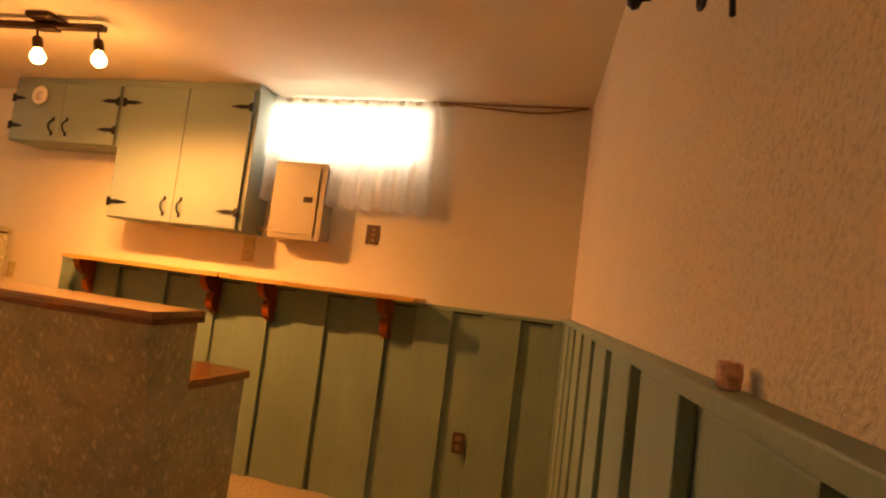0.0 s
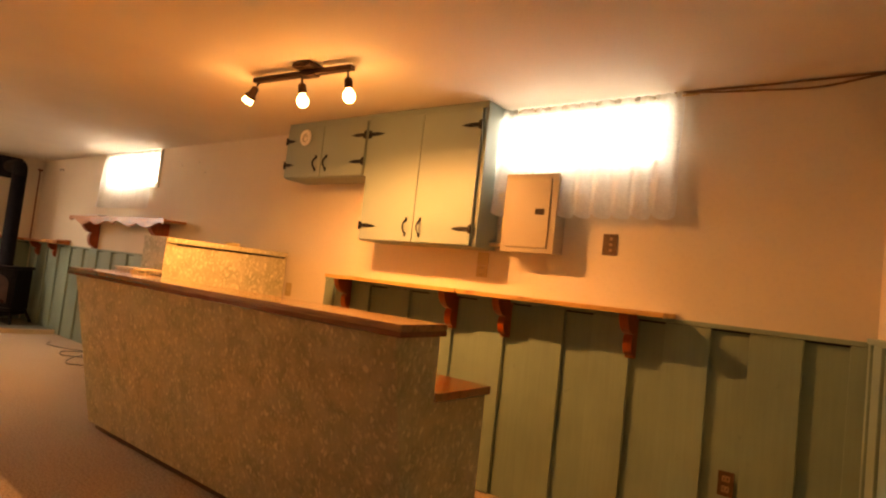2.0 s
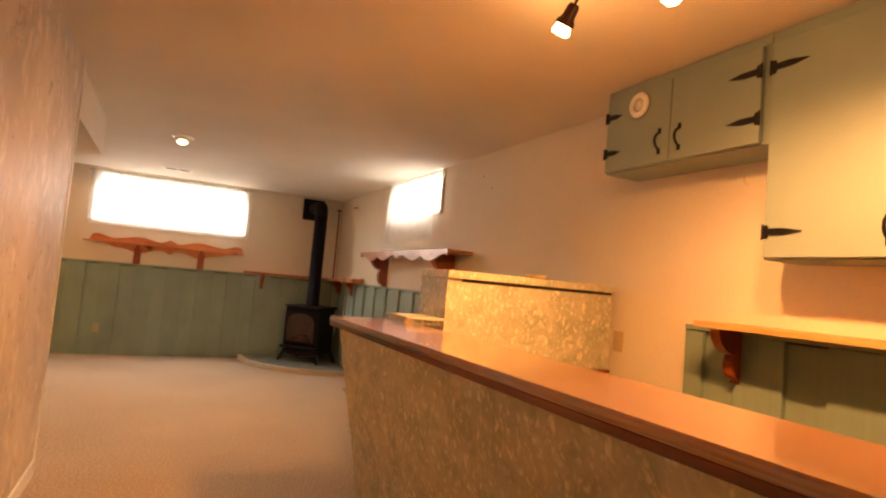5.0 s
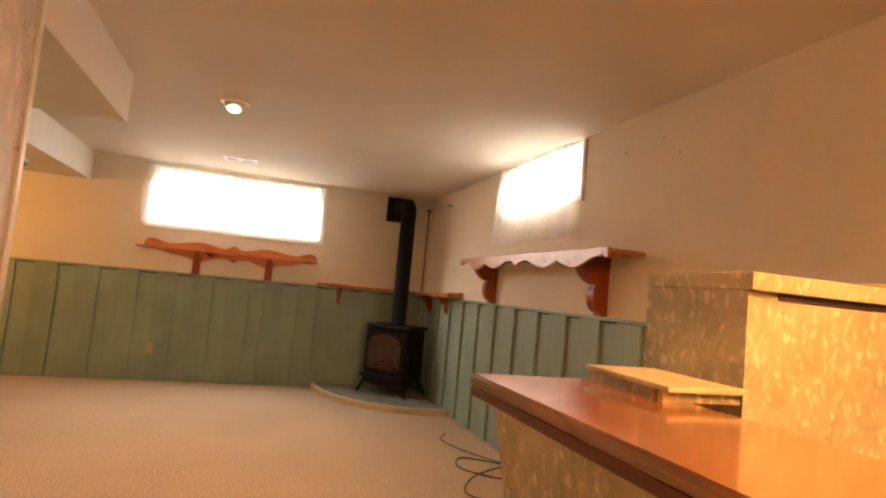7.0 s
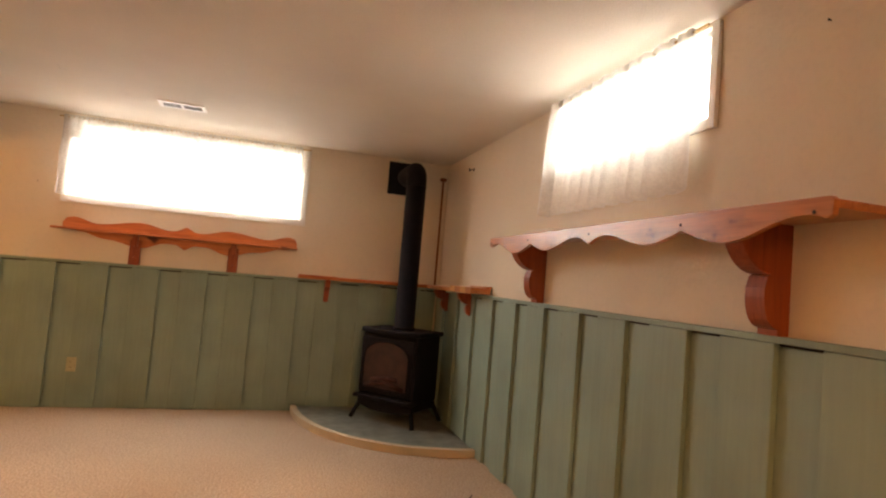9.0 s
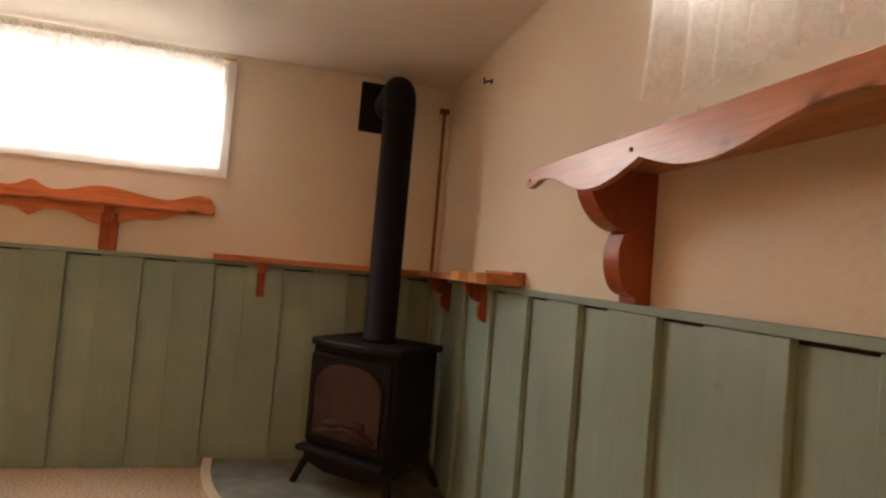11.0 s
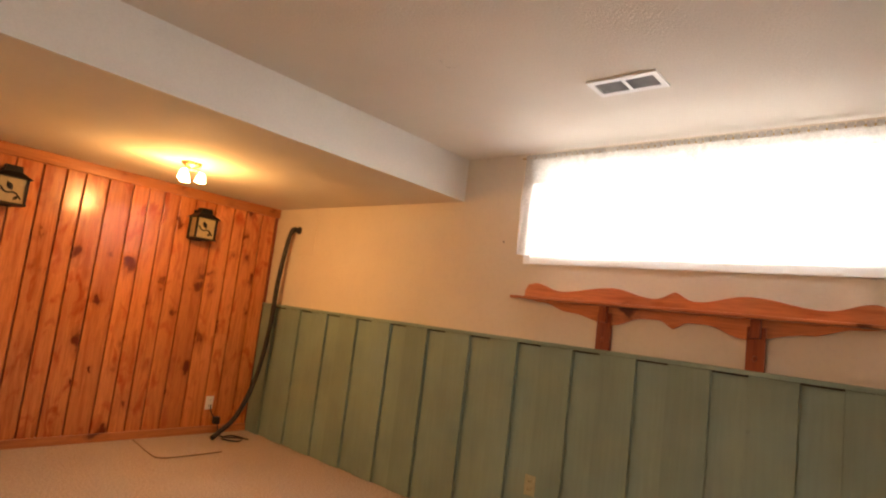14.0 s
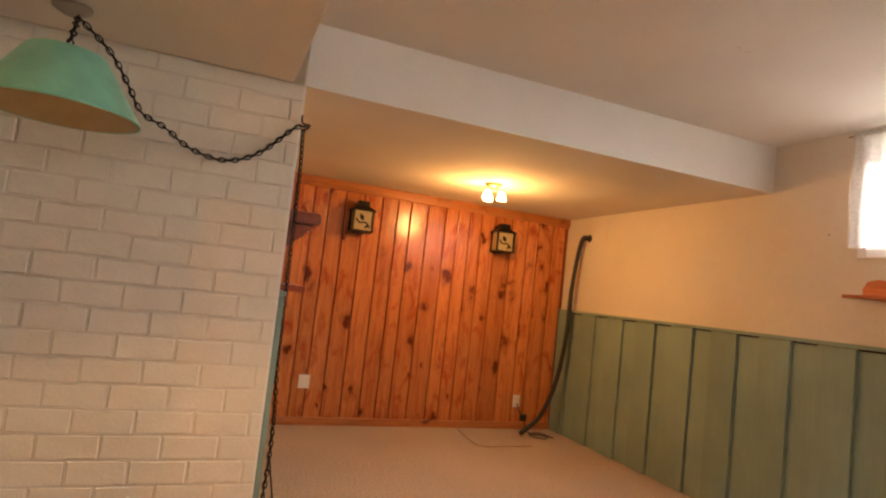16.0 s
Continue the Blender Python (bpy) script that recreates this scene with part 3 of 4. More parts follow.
part("ledge", at_pony(boxes((-3.94, -3.895, 3.06, 3.36, 0.868, 0.888), bevel=0.004)), EDGEWOOD, pony, "dark wooden ledge")
# Thin dark strip on the face, painted as the shade of a slot.
part("slot_shade", at_pony(boxes((-3.941, -3.9365, 2.42, 3.37, 1.297, 1.3105))), DARK, pony, "dark strip painted as a shaded slot below the lid")
step = thing("papered_step", (-4.06, 2.23, 1.0772), "low wallpapered box with a pale lid lying on the bar top", "box")
part("body", boxes((-0.135, 0.128, -0.085, 0.095, 0.0, 0.021)), PAPER, step)
part("lid", boxes((-0.145, 0.145, -0.095, 0.10, 0.0212, 0.033), bevel=0.003), PAPER_PALE, step, "pale wallpapered lid")
for x in (0.125, 0.098):
    part("foot", boxes((x - 0.006, x + 0.006, -0.095, -0.085, 0.0, 0.021)), IVORY, step, "cream end strip")
ash = thing("small_dish", (-4.08, 2.95, 1.35), "small pale dish standing on the half wall", "dish")
part("dish", lathe([(0.03, 0.0), (0.05, 0.006), (0.062, 0.02), (0.058, 0.024), (0.045, 0.012), (0.001, 0.009)], 20), IVORY, ash, "", True)

# ---- wall cabinets ----
def strap_hinge(parent, x, z, side, length=0.15):
    """Black arrow-shaped hinge; side -1 points to smaller x."""
    out = [(x, z + 0.026), (x + side * 0.018, z + 0.026), (x + side * 0.022, z + 0.012), (x + side * length * 0.55, z + 0.013), (x + side * length * 0.8, z + 0.006), (x + side * length, z),
           (x + side * length * 0.8, z - 0.006), (x + side * length * 0.55, z - 0.013), (x + side * 0.022, z - 0.012), (x + side * 0.018, z - 0.026), (x, z - 0.026)]
    part("hinge", prism(out, 1, -0.031, -0.025), IRON, parent, "black arrow strap hinge")
    part("hinge_pin", tube([(x, -0.03, z - 0.03), (x, -0.03, z + 0.03)], 0.005), IRON, parent)


def pull(parent, x, z):
    p = curve_points([(x, -0.027, z + 0.045), (x, -0.05, z + 0.022), (x, -0.056, z), (x, -0.05, z - 0.022), (x, -0.027, z - 0.045)], 4)
    tabs = [boxes((x - 0.009, x + 0.009, -0.03, -0.024, z + s * 0.05 - 0.014, z + s * 0.05 + 0.014), bevel=0.003) for s in (-1, 1)]
    part("handle", merge(tube(p, 0.006), *tabs), IRON, parent, "black wrought iron pull")


def cabinet(x0, x1, z0, z1, split, label, y=3.195):
    c = thing("wall_cabinet", (x0, y, z0), label, "cabinet")
    w, h = x1 - x0, z1 - z0
    s = split - x0
    part("body", boxes((0, w, 0.0, NY - y, 0, h), bevel=0.002), MINT, c)
    part("crown", boxes((0, w, -0.008, 0.0, h - 0.04, h)), MINT, c)
    doors = []
    for a, b in ((0.012, s - 0.003), (s + 0.003, w - 0.03)):
        d = part("door", boxes((a, b, -0.024, -0.002, 0.006, h - 0.046), bevel=0.004), MINT, c)
        doors.append(d)
    return c, doors, w, h, s


c1, d1, w1, h1, s1 = cabinet(-2.905, -1.903, 1.482, 2.395, -2.40, "tall sage green wall cabinet with black strap hinges")
for z in (0.105, 0.76):
    strap_hinge(d1[0], 0.01, z, 1)
    strap_hinge(d1[1], w1 - 0.028, z, -1)
pull(d1[0], s1 - 0.06, 0.105)
pull(d1[1], s1 + 0.06, 0.105)
c2, d2, w2, h2, s2 = cabinet(-3.85, -2.908, 1.945, 2.395, -3.40, "short sage green wall cabinet with black strap hinges")
for z in (0.105, 0.30):
    strap_hinge(d2[0], 0.01, z, 1, 0.115)
    strap_hinge(d2[1], w2 - 0.028, z, -1)
pull(d2[0], s2 - 0.06, 0.11)
pull(d2[1], s2 + 0.06, 0.11)
ring = single("wreath_ornament", lathe([(0.028, 0), (0.040, -0.007), (0.060, -0.008), (0.066, 0.0), (0.06, 0.008), (0.04, 0.007), (0.028, 0)], 28, pose(-3.60, 3.160, 2.265, 90)), WHITE_PL, "small pale round wreath hung on the cabinet door", "ornament", "", True)

# ---- breaker panel and wall plates behind the bar ----
bp = thing("breaker_panel", (-1.60, NY, 1.71), "grey metal electrical breaker panel mounted on the wall", "breaker panel")
part("box_body", boxes((-0.165, 0.165, -0.135, 0.0, -0.225, 0.225), bevel=0.004), GREYBOX, bp)
part("cover", boxes((-0.177, 0.177, -0.15, -0.135, -0.237, 0.237), bevel=0.006), GREYBOX, bp)
pd = part("door", boxes((-0.14, 0.135, -0.16, -0.15, -0.205, 0.205), bevel=0.004), GREYBOX, bp)
part("latch", boxes((0.045, 0.105, -0.164, -0.16, -0.01, 0.025), bevel=0.002), DARK, pd, "black latch")
part("conduit", tube([(-0.165, -0.07, -0.19), (-0.30, -0.07, -0.19)], 0.016), GREYBOX, bp)


def outlet(name, m, label, mat, w=0.07, h=0.115, kind_="duplex", face=None):
    """A wall plate; local x along the wall, the room towards local -y."""
    o = thing(name, (0, 0, 0), label, name.replace("_", " "))
    o.matrix_world = m
    part("plate", boxes((-w / 2, w / 2, -0.006, 0.0, -h / 2, h / 2), bevel=0.002), mat, o)
    if kind_ == "duplex":
        for s in (-1, 1):
            sock = part("socket", boxes((-0.017, 0.017, -0.009, -0.006, s * 0.024 - 0.014, s * 0.024 + 0.014), bevel=0.003), face or mat, o)
            part("slots", boxes((-0.009, -0.006, -0.0095, -0.009, s * 0.024 - 0.006, s * 0.024 + 0.006), (0.006, 0.009, -0.0095, -0.009, s * 0.024 - 0.006, s * 0.024 + 0.006)), DARK, sock)
    elif kind_ == "switch":
        part("toggle", boxes((-0.005, 0.005, -0.016, -0.006, -0.012, 0.012), bevel=0.001), mat, o)
    elif kind_ == "double":
        for z in (-0.032, 0.0, 0.032):
            part("socket", lathe([(0.009, 0), (0.009, 0.003), (0.004, 0.004)], 12, pose(0.006, -0.006, z, 90)), PLATE_TAN, o)
    return o


outlet("wall_switch_plate", pose(-1.147, NY, 1.56), "dark brown plate with three dull tan knobs", PLATE_DARK, 0.085, 0.12, "double")
outlet("electrical_outlet", pose(-1.985, NY, 1.345), "small ivory outlet on the cream wall", IVORY, 0.085, 0.075)
outlet("blank_plate", pose(-1.985, NY, 1.427), "ivory blank plate above a small ivory outlet", IVORY, 0.085, 0.085, "blank")
outlet("light_switch", pose(-3.92, NY, 1.045), "ivory light switch on the cream wall", IVORY, 0.075, 0.115, "switch")
outlet("electrical_outlet", pose(-0.46, NY - 0.036, 0.445), "dark-rimmed outlet with tan sockets low on the green wainscot", PLATE_DARK, 0.07, 0.115, "duplex", PLATE_TAN)
outlet("electrical_outlet", pose(WX + 0.036, 0.375, 0.35, 0, 0, 90), "dull green-painted outlet low on the green wainscot", plain("painted_outlet", (0.40, 0.40, 0.27), 0.5, 0.0, 0.1, 40.0))
outlet("blank_plate", pose(-7.525, SY + 0.03, 0.36, 0, 0, 180), "white blank plate on the pine panelling", WHITE_PL, 0.095, 0.115, "blank")
outlet("electrical_outlet", pose(-9.565, SY + 0.03, 0.265, 0, 0, 180), "white outlet low on the pine panelling", WHITE_PL)


# ---- shelves ----
def corbel(parent, x, top, bottom, depth, width=0.045, mat=None, name="bracket"):
    """A scrolled bracket; local x along the wall, standing out towards local -y."""
    h = top - bottom
    prof = [(0, top), (-depth, top)]
    for i in range(9):
        a = i / 8
        prof.append((-depth * (0.98 - 0.60 * (1 - math.cos(a * math.pi / 2)) ** 0.9), top - h * 0.06 - h * 0.40 * math.sin(a * math.pi / 2)))
    prof.append((-depth * 0.44, top - h * 0.48))
    for i in range(1, 9):
        a = i / 8
        prof.append((-depth * (0.22 + 0.26 * math.cos(a * math.pi / 2) + 0.05 * math.sin(a * math.pi)), top - h * 0.50 - h * 0.44 * math.sin(a * math.pi / 2)))
    prof += [(-depth * 0.22, bottom), (0, bottom)]
    return part(name, prism(prof, 0, x - width / 2, x + width / 2, 0.002), mat or REDWOOD, parent, "red-stained scrolled bracket")


bs = thing("back_bar_shelf", (0, NY, 0), "long pale wooden shelf on red-stained brackets behind the bar", "shelf")
part("shelf_board", boxes((-3.22, -2.02, -0.235, -0.0, 1.192, 1.217), bevel=0.003), SHELFWOOD, bs)
part("shelf_board", boxes((-2.017, -0.76, -0.225, -0.0, 1.190, 1.215), bevel=0.003), SHELFWOOD, bs)
for x in (-3.15, -2.16, -1.75, -0.97):
    corbel(bs, x, 1.189, 0.955, 0.185, 0.05)

MID = -6.885   # the middle of the valance shelf
sn = thing("valance_shelf", (0, NY, 0), "red-stained pine shelf with a scalloped front apron below the lace curtain", "shelf")
part("shelf_board", boxes((MID - 1.165, MID + 1.17, -0.225, 0.0, 1.550, 1.574), bevel=0.003), PINE_X, sn)
def scallop(d):
    """Lower edge of the apron at a distance d from its middle."""
    def sweep(a, za, b, zb, f):
        return za + (zb - za) * f((d - a) / (b - a))
    if d < 0.125:
        return sweep(0.125, 1.529, 0.0, 1.494, lambda u: 1 - math.cos(u * math.pi / 2))
    if d < 0.41:
        return sweep(0.125, 1.529, 0.41, 1.477, lambda u: 0.5 - 0.5 * math.cos(u * math.pi))
    if d < 0.605:
        return sweep(0.41, 1.477, 0.605, 1.519, lambda u: 1 - math.cos(u * math.pi / 2))
    if d < 0.81:
        return sweep(0.81, 1.471, 0.605, 1.519, lambda u: 1 - math.cos(u * math.pi / 2))
    return sweep(0.81, 1.471, 1.09, 1.534, lambda u: 0.5 - 0.5 * math.cos(min(u, 1) * math.pi))


edge = [(MID - 1.20, 1.574), (MID + 1.165, 1.580), (MID + 1.175, 1.57), (MID + 1.172, 1.53), (MID + 1.155, 1.520), (MID + 1.135, 1.528)]
for i in range(89):
    d = 1.11 - 2.22 * i / 88
    edge.append((MID + d, scallop(abs(d))))
edge += [(MID - 1.15, 1.522), (MID - 1.185, 1.516), (MID - 1.205, 1.524), (MID - 1.212, 1.56)]
apron = part("apron", prism(edge, 1, -0.246, -0.2255, 0.0015), PINE_X, sn, "scalloped pine apron")
for d in (-1.18, -0.635, 0.0, 0.605, 1.12):
    part("screw", lathe([(0.0055, 0), (0.0055, 0.002), (0.002, 0.003)], 10, pose(MID + d, -0.2465, 1.540, 90)), DARK, apron)
for x in (-7.80, -6.085):
    corbel(sn, x, 1.549, 1.19, 0.215, 0.08)
single("folded_cloth", boxes((-7.66, -7.30, 3.21, 3.34, 1.575, 1.588), (-7.64, -7.36, 3.22, 3.33, 1.5885, 1.604), bevel=0.003), LINT, "folded white lace cloth lying on the pine shelf", "cloth")

sw = thing("scroll_shelf", (WX, 0, 0), "orange pine shelf with a scrolled back board below the wide window", "shelf")
n = 80
upper, lower = [], []


def eased(keys, u):
    """Height between keys with a level tangent at each."""
    for (a, za), (b, zb) in zip(keys, keys[1:]):
        if u <= b:
            return za + (zb - za) * (0.5 - 0.5 * math.cos(math.pi * (u - a) / (b - a)))
    return keys[-1][1]


for i in range(n + 1):
    y = 0.195 + i / n * 1.855
    s = abs(2 * i / n - 1)
    crest = eased(((0, 0.060), (0.12, 0.034), (0.38, 0.078), (0.73, 0.037), (0.92, 0.079), (0.97, 0.070), (1.0, 0.03)), s)
    dip = eased(((0, 0.080), (0.09, 0.062), (0.17, 0.063), (0.37, 0.116), (0.65, 0.068), (0.86, 0.022), (1.0, 0.008)), s)
    upper.append((y, 1.466 + crest + 0.018 * max(0.0, 1 - s / 0.06)))
    lower.append((y, 1.450 - dip - 0.022 * max(0.0, 1 - s / 0.06)))
part("back_board", prism(upper + lower[::-1], 0, 0.004, 0.024, 0.001), PINE_Y, sw, "scroll-cut back board with knots")
part("shelf_board", boxes((0.024, 0.085, 0.125, 2.055, 1.438, 1.456), bevel=0.004), PINE_Y, sw)
for y in (0.742, 1.518):
    b = part("bracket", boxes((0.0, 0.03, y - 0.042, y + 0.042, 1.175, 1.40), (0.03, 0.060, y - 0.022, y + 0.022, 1.345, 1.437), bevel=0.003), REDWOOD, sw, "red-brown upright bracket")
    part("peg", lathe([(0.013, 0), (0.011, 0.006), (0.001, 0.008)], 12, pose(0.0305, y, 1.25, 0, 90)), REDWOOD, b)

cs = thing("corner_shelf", (WX, NY, 0), "pine corner shelf running behind the stove pipe on small brackets", "shelf")
part("shelf_board", boxes((0.0, 0.155, -1.345, -1.0, 1.192, 1.226), bevel=0.004), PINE_Y, cs)
part("shelf_board", boxes((0.0, 0.14, -0.998, -0.16, 1.192, 1.222), bevel=0.004), PINE_Y, cs)
part("shelf_board", boxes((0.0, 0.868, -0.158, -0.0, 1.192, 1.224), bevel=0.004), PINE_X, cs)
for i in range(4):
    part("shelf_block", boxes((0.87 + i * 0.13, 0.87 + (i + 1) * 0.13 - 0.001, -0.17, -0.012 * (i % 2), 1.196, 1.243), bevel=0.003), PALEPINE if i % 2 == 0 else PINE_X, cs, "laminated pine block")
part("strip", boxes((1.05, 1.385, -0.06, 0.0, 1.2435, 1.256), bevel=0.002), PINE_X, cs)
part("bracket", prism([(0.036, 1.19), (0.13, 1.19), (0.12, 1.13), (0.07, 1.09), (0.06, 1.03), (0.036, 0.99)], 1, -1.105, -1.06, 0.002), REDWOOD, cs)
for x in (0.34, 1.02):
    corbel(cs, x, 1.189, 1.0, 0.15, 0.045)

# ---- stove on its hearth ----
hearth = thing("stove_hearth", (WX, NY, 0), "quarter-round raised tile hearth with a pale wooden edge", "hearth")
def rim_of(inset):
    """The hearth's bowed front edge, a quarter turn a little fuller than a circle."""
    turns = [math.pi / 2 * i / 40 for i in range(41)]
    return [((1.385 - inset) * max(0.0, math.cos(a)) ** 0.9, -(1.305 - inset) * math.sin(a) ** 0.9) for a in turns]


arc = rim_of(0.0)
inner = rim_of(0.05)
part("tile_top", prism([(0.036, -0.036)] + [(max(0.036, x), min(-0.036, y)) for x, y in inner], 2, 0.0, 0.045), SLATE, hearth, "grey-green stone tile surface")
part("edging", prism([(max(0.037, x), min(-0.037, y)) for x, y in arc] + [(max(0.037, x), min(-0.037, y)) for x, y in inner[::-1]], 2, 0.0, 0.058), EDGING, hearth, "pale curved wooden edging")

st = thing("gas_stove", (-9.555, 3.0, 0.046), "black cast iron heating stove on four splayed legs", "stove")
st.rotation_euler = (0, 0, radians(45))
W, D = 0.295, 0.22
part("firebox", boxes((-W + 0.02, W - 0.02, -D + 0.02, D - 0.02, 0.17, 0.736), bevel=0.02), STOVE, st)
front = [(W * (1 - i / 10), -D + 0.02 - 0.055 * math.sin(math.pi * i / 20) ** 0.7) for i in range(21)]
part("top_plate", prism([(-W, D), (W, D)] + front, 2, 0.737, 0.775, 0.008), STOVE, st)
part("ash_lip", boxes((-W + 0.015, W - 0.015, -D - 0.055, -D + 0.04, 0.185, 0.215), bevel=0.01), STOVE, st)
part("base_skirt", prism([(-W + 0.02, 0.17), (-W + 0.02, 0.12), (-0.13, 0.085), (0.13, 0.085), (W - 0.02, 0.12), (W - 0.02, 0.17)], 1, -D + 0.012, D - 0.03, 0.004), STOVE, st)
door = part("door", boxes((-W + 0.035, W - 0.035, -D - 0.006, -D + 0.018, 0.235, 0.70), bevel=0.01), STOVE, st)
arch = [(-0.222, 0.275), (0.222, 0.275), (0.222, 0.55)] + [(0.222 * math.cos(math.pi * i / 14), 0.55 + 0.125 * math.sin(math.pi * i / 14)) for i in range(1, 14)] + [(-0.222, 0.55)]
part("door_glass", prism(arch, 1, -D - 0.010, -D - 0.0062), FIREGLASS, door, "dark smoked glass with logs behind")
rim = [(x, -D - 0.011, z) for x, z in arch]
part("glass_rim", tube(rim, 0.008, 6, True), STOVE, door)
for dx, dz, ln, rot in ((-0.08, 0.315, 0.11, 0.2), (0.08, 0.32, 0.11, -0.25), (0.0, 0.36, 0.13, 0.1)):
    part("log_shape", tube([(dx - ln * math.cos(rot), -D - 0.012, dz - ln * math.sin(rot)), (dx, -D - 0.013, dz + 0.008), (dx + ln * math.cos(rot), -D - 0.012, dz + ln * math.sin(rot))], 0.02, 8), EMBER, door, "charred ceramic log", True)
for sx in (-1, 1):
    for sy in (-1, 1):
        p = curve_points([(sx * (W - 0.05), sy * (D - 0.05), 0.17), (sx * (W - 0.02), sy * (D - 0.02), 0.10), (sx * (W + 0.015), sy * (D + 0.015), 0.0)], 4)
        part("leg", tube(p, 0.019, 8), STOVE, st)

fp = thing("stove_pipe", (-9.55, 3.008, 0.821), "black stove pipe rising from the stove and elbowing into the wall", "stove pipe")
part("pipe", lathe([(0.098, 0.0), (0.098, 0.02), (0.088, 0.022), (0.088, 1.27)], 32), PIPE, fp, "", True)
bend = curve_points([(0, 0, 1.27), (-0.006, 0, 1.34), (-0.045, 0, 1.39), (-0.12, 0, 1.405), (-0.42, 0, 1.405)], 6)
part("elbow", tube(bend, 0.088, 24), PIPE, fp, "", True)
for z in (1.27,):
    part("band", lathe([(0.0885, z - 0.010), (0.091, z - 0.007), (0.091, z + 0.007), (0.0885, z + 0.010)], 32), PIPE, fp, "", True)
part("wall_plate", boxes((-0.44, -0.424, -0.175, 0.135, 1.235, 1.545), bevel=0.004), PIPE, fp, "square black wall thimble plate")
# Round rod standing in for a thin brown corner strip.
single("corner_strip", merge(tube([(WX + 0.035, NY - 0.06, 1.223), (WX + 0.035, NY - 0.06, 2.24)], 0.011), boxes((WX + 0.018, WX + 0.052, NY - 0.09, NY - 0.03, 2.235, 2.265), bevel=0.003)), plain("corner_strip_brown", (0.22, 0.09, 0.05), 0.45, 0.5), "thin brown strip with a top bracket in the corner above the shelf", "pipe")
hk = thing("coat_hook", (-9.24, NY, 2.245), "small black hook on the wall", "hook")
part("hook", merge(tube(curve_points([(0, 0, 0), (0.005, -0.025, -0.003), (0.012, -0.045, -0.018), (0.02, -0.05, 0.006)], 4), 0.005), lathe([(0.014, 0), (0.014, 0.004)], 12, pose(0, 0, 0, 90))), IRON, hk)

# ---- pine panelled end ----
pw = thing("pine_panelling", (0, SY, 0), "varnished knotty pine plank panelling with dark grooves", "panelling", "", "structure")
part("backing", boxes((WX, SX, 0.0, 0.010, 0.0, LZ)), REDWOOD, pw)
rng = random.Random(4)
x = WX + 0.04
while x < SX - 0.02:
    w = rng.choice((0.125, 0.145, 0.165, 0.18))
    b = min(x + w, SX)
    part("plank", boxes((x + 0.005, b - 0.005, 0.010, 0.030, 0.055, LZ - 0.07), bevel=0.006), PINE_V, pw)
    x += w
part("crown_strip", boxes((WX, SX, 0.010, 0.040, LZ - 0.085, LZ), bevel=0.006), PINE_X, pw)
part("base_strip", boxes((WX, SX, 0.010, 0.040, 0.0, 0.065), bevel=0.006), PINE_X, pw)


def lantern(x, z):
    l = thing("wall_lantern", (x, SY + 0.028, z), "black metal wall lantern with a leaf-and-bird silhouette glass", "lantern", "lanterns on the pine wall")
    w, h, d = 0.085, 0.10, 0.13
    part("back_plate", boxes((-0.05, 0.05, 0.0, 0.012, -0.12, 0.14), bevel=0.003), IRON, l)
    part("arm", boxes((-0.012, 0.012, 0.012, 0.05, 0.075, 0.1)), IRON, l)
    part("base", boxes((-w - 0.008, w + 0.008, 0.02, 0.03 + d + 0.03, -h - 0.012, -h), bevel=0.003), IRON, l)
    roof = bmesh.new()
    for z0, a0, b0, z1, a1, b1 in ((h - 0.03, w + 0.022, d / 2 + 0.03, h + 0.012, w * 0.62, d / 2 * 0.62), (h + 0.012, w * 0.62, d / 2 * 0.62, h + 0.055, w * 0.55, d / 2 * 0.55)):
        cy = 0.035 + d / 2
        lo = [roof.verts.new((sx * a0, cy + sy * b0, z0)) for sx, sy in ((-1, -1), (1, -1), (1, 1), (-1, 1))]
        hi = [roof.verts.new((sx * a1, cy + sy * b1, z1)) for sx, sy in ((-1, -1), (1, -1), (1, 1), (-1, 1))]
        for i in range(4):
            roof.faces.new((lo[i], lo[(i + 1) % 4], hi[(i + 1) % 4], hi[i]))
        roof.faces.new(hi)
        roof.faces.new(lo[::-1])
    part("roof", roof, IRON, l)
    for sx in (-1, 1):
        for y in (0.035, 0.035 + d):
            part("corner_post", boxes((sx * w - 0.007, sx * w + 0.007, y - 0.007, y + 0.007, -h, h - 0.03)), IRON, l)
    g = part("glass", boxes((-w + 0.008, w - 0.008, 0.04, 0.03 + d, -h, h - 0.032)), LANTERN_GLASS, l, "amber frosted glass")
    sil = merge(tube(curve_points([(-0.06, d + 0.033, -0.07), (-0.02, d + 0.033, -0.03), (0.03, d + 0.033, -0.035), (0.065, d + 0.033, 0.0)], 4), 0.006, 6),
                lathe([(0.001, -0.03), (0.016, -0.012), (0.018, 0.006), (0.010, 0.02), (0.001, 0.034)], 10, pose(0.012, d + 0.033, 0.01, 0, 30) @ Matrix.Diagonal((1, 0.25, 1, 1))),
                lathe([(0.001, -0.028), (0.012, -0.008), (0.001, 0.02)], 8, pose(-0.035, d + 0.033, -0.06, 0, -40) @ Matrix.Diagonal((1, 0.25, 1, 1))))
    part("silhouette", sil, IRON, l, "black bird-on-branch cutout")
    return l


lantern(-7.825, 1.775)
lantern(-9.195, 1.775)

cl = thing("ceiling_light", (-8.60, -1.68, LZ), "brass ceiling light with three lit glass shades", "ceiling light")
part("canopy", lathe([(0.065, 0.0), (0.065, -0.012), (0.04, -0.03), (0.012, -0.035), (0.012, -0.06)], 24), BRASS, cl, "", True)
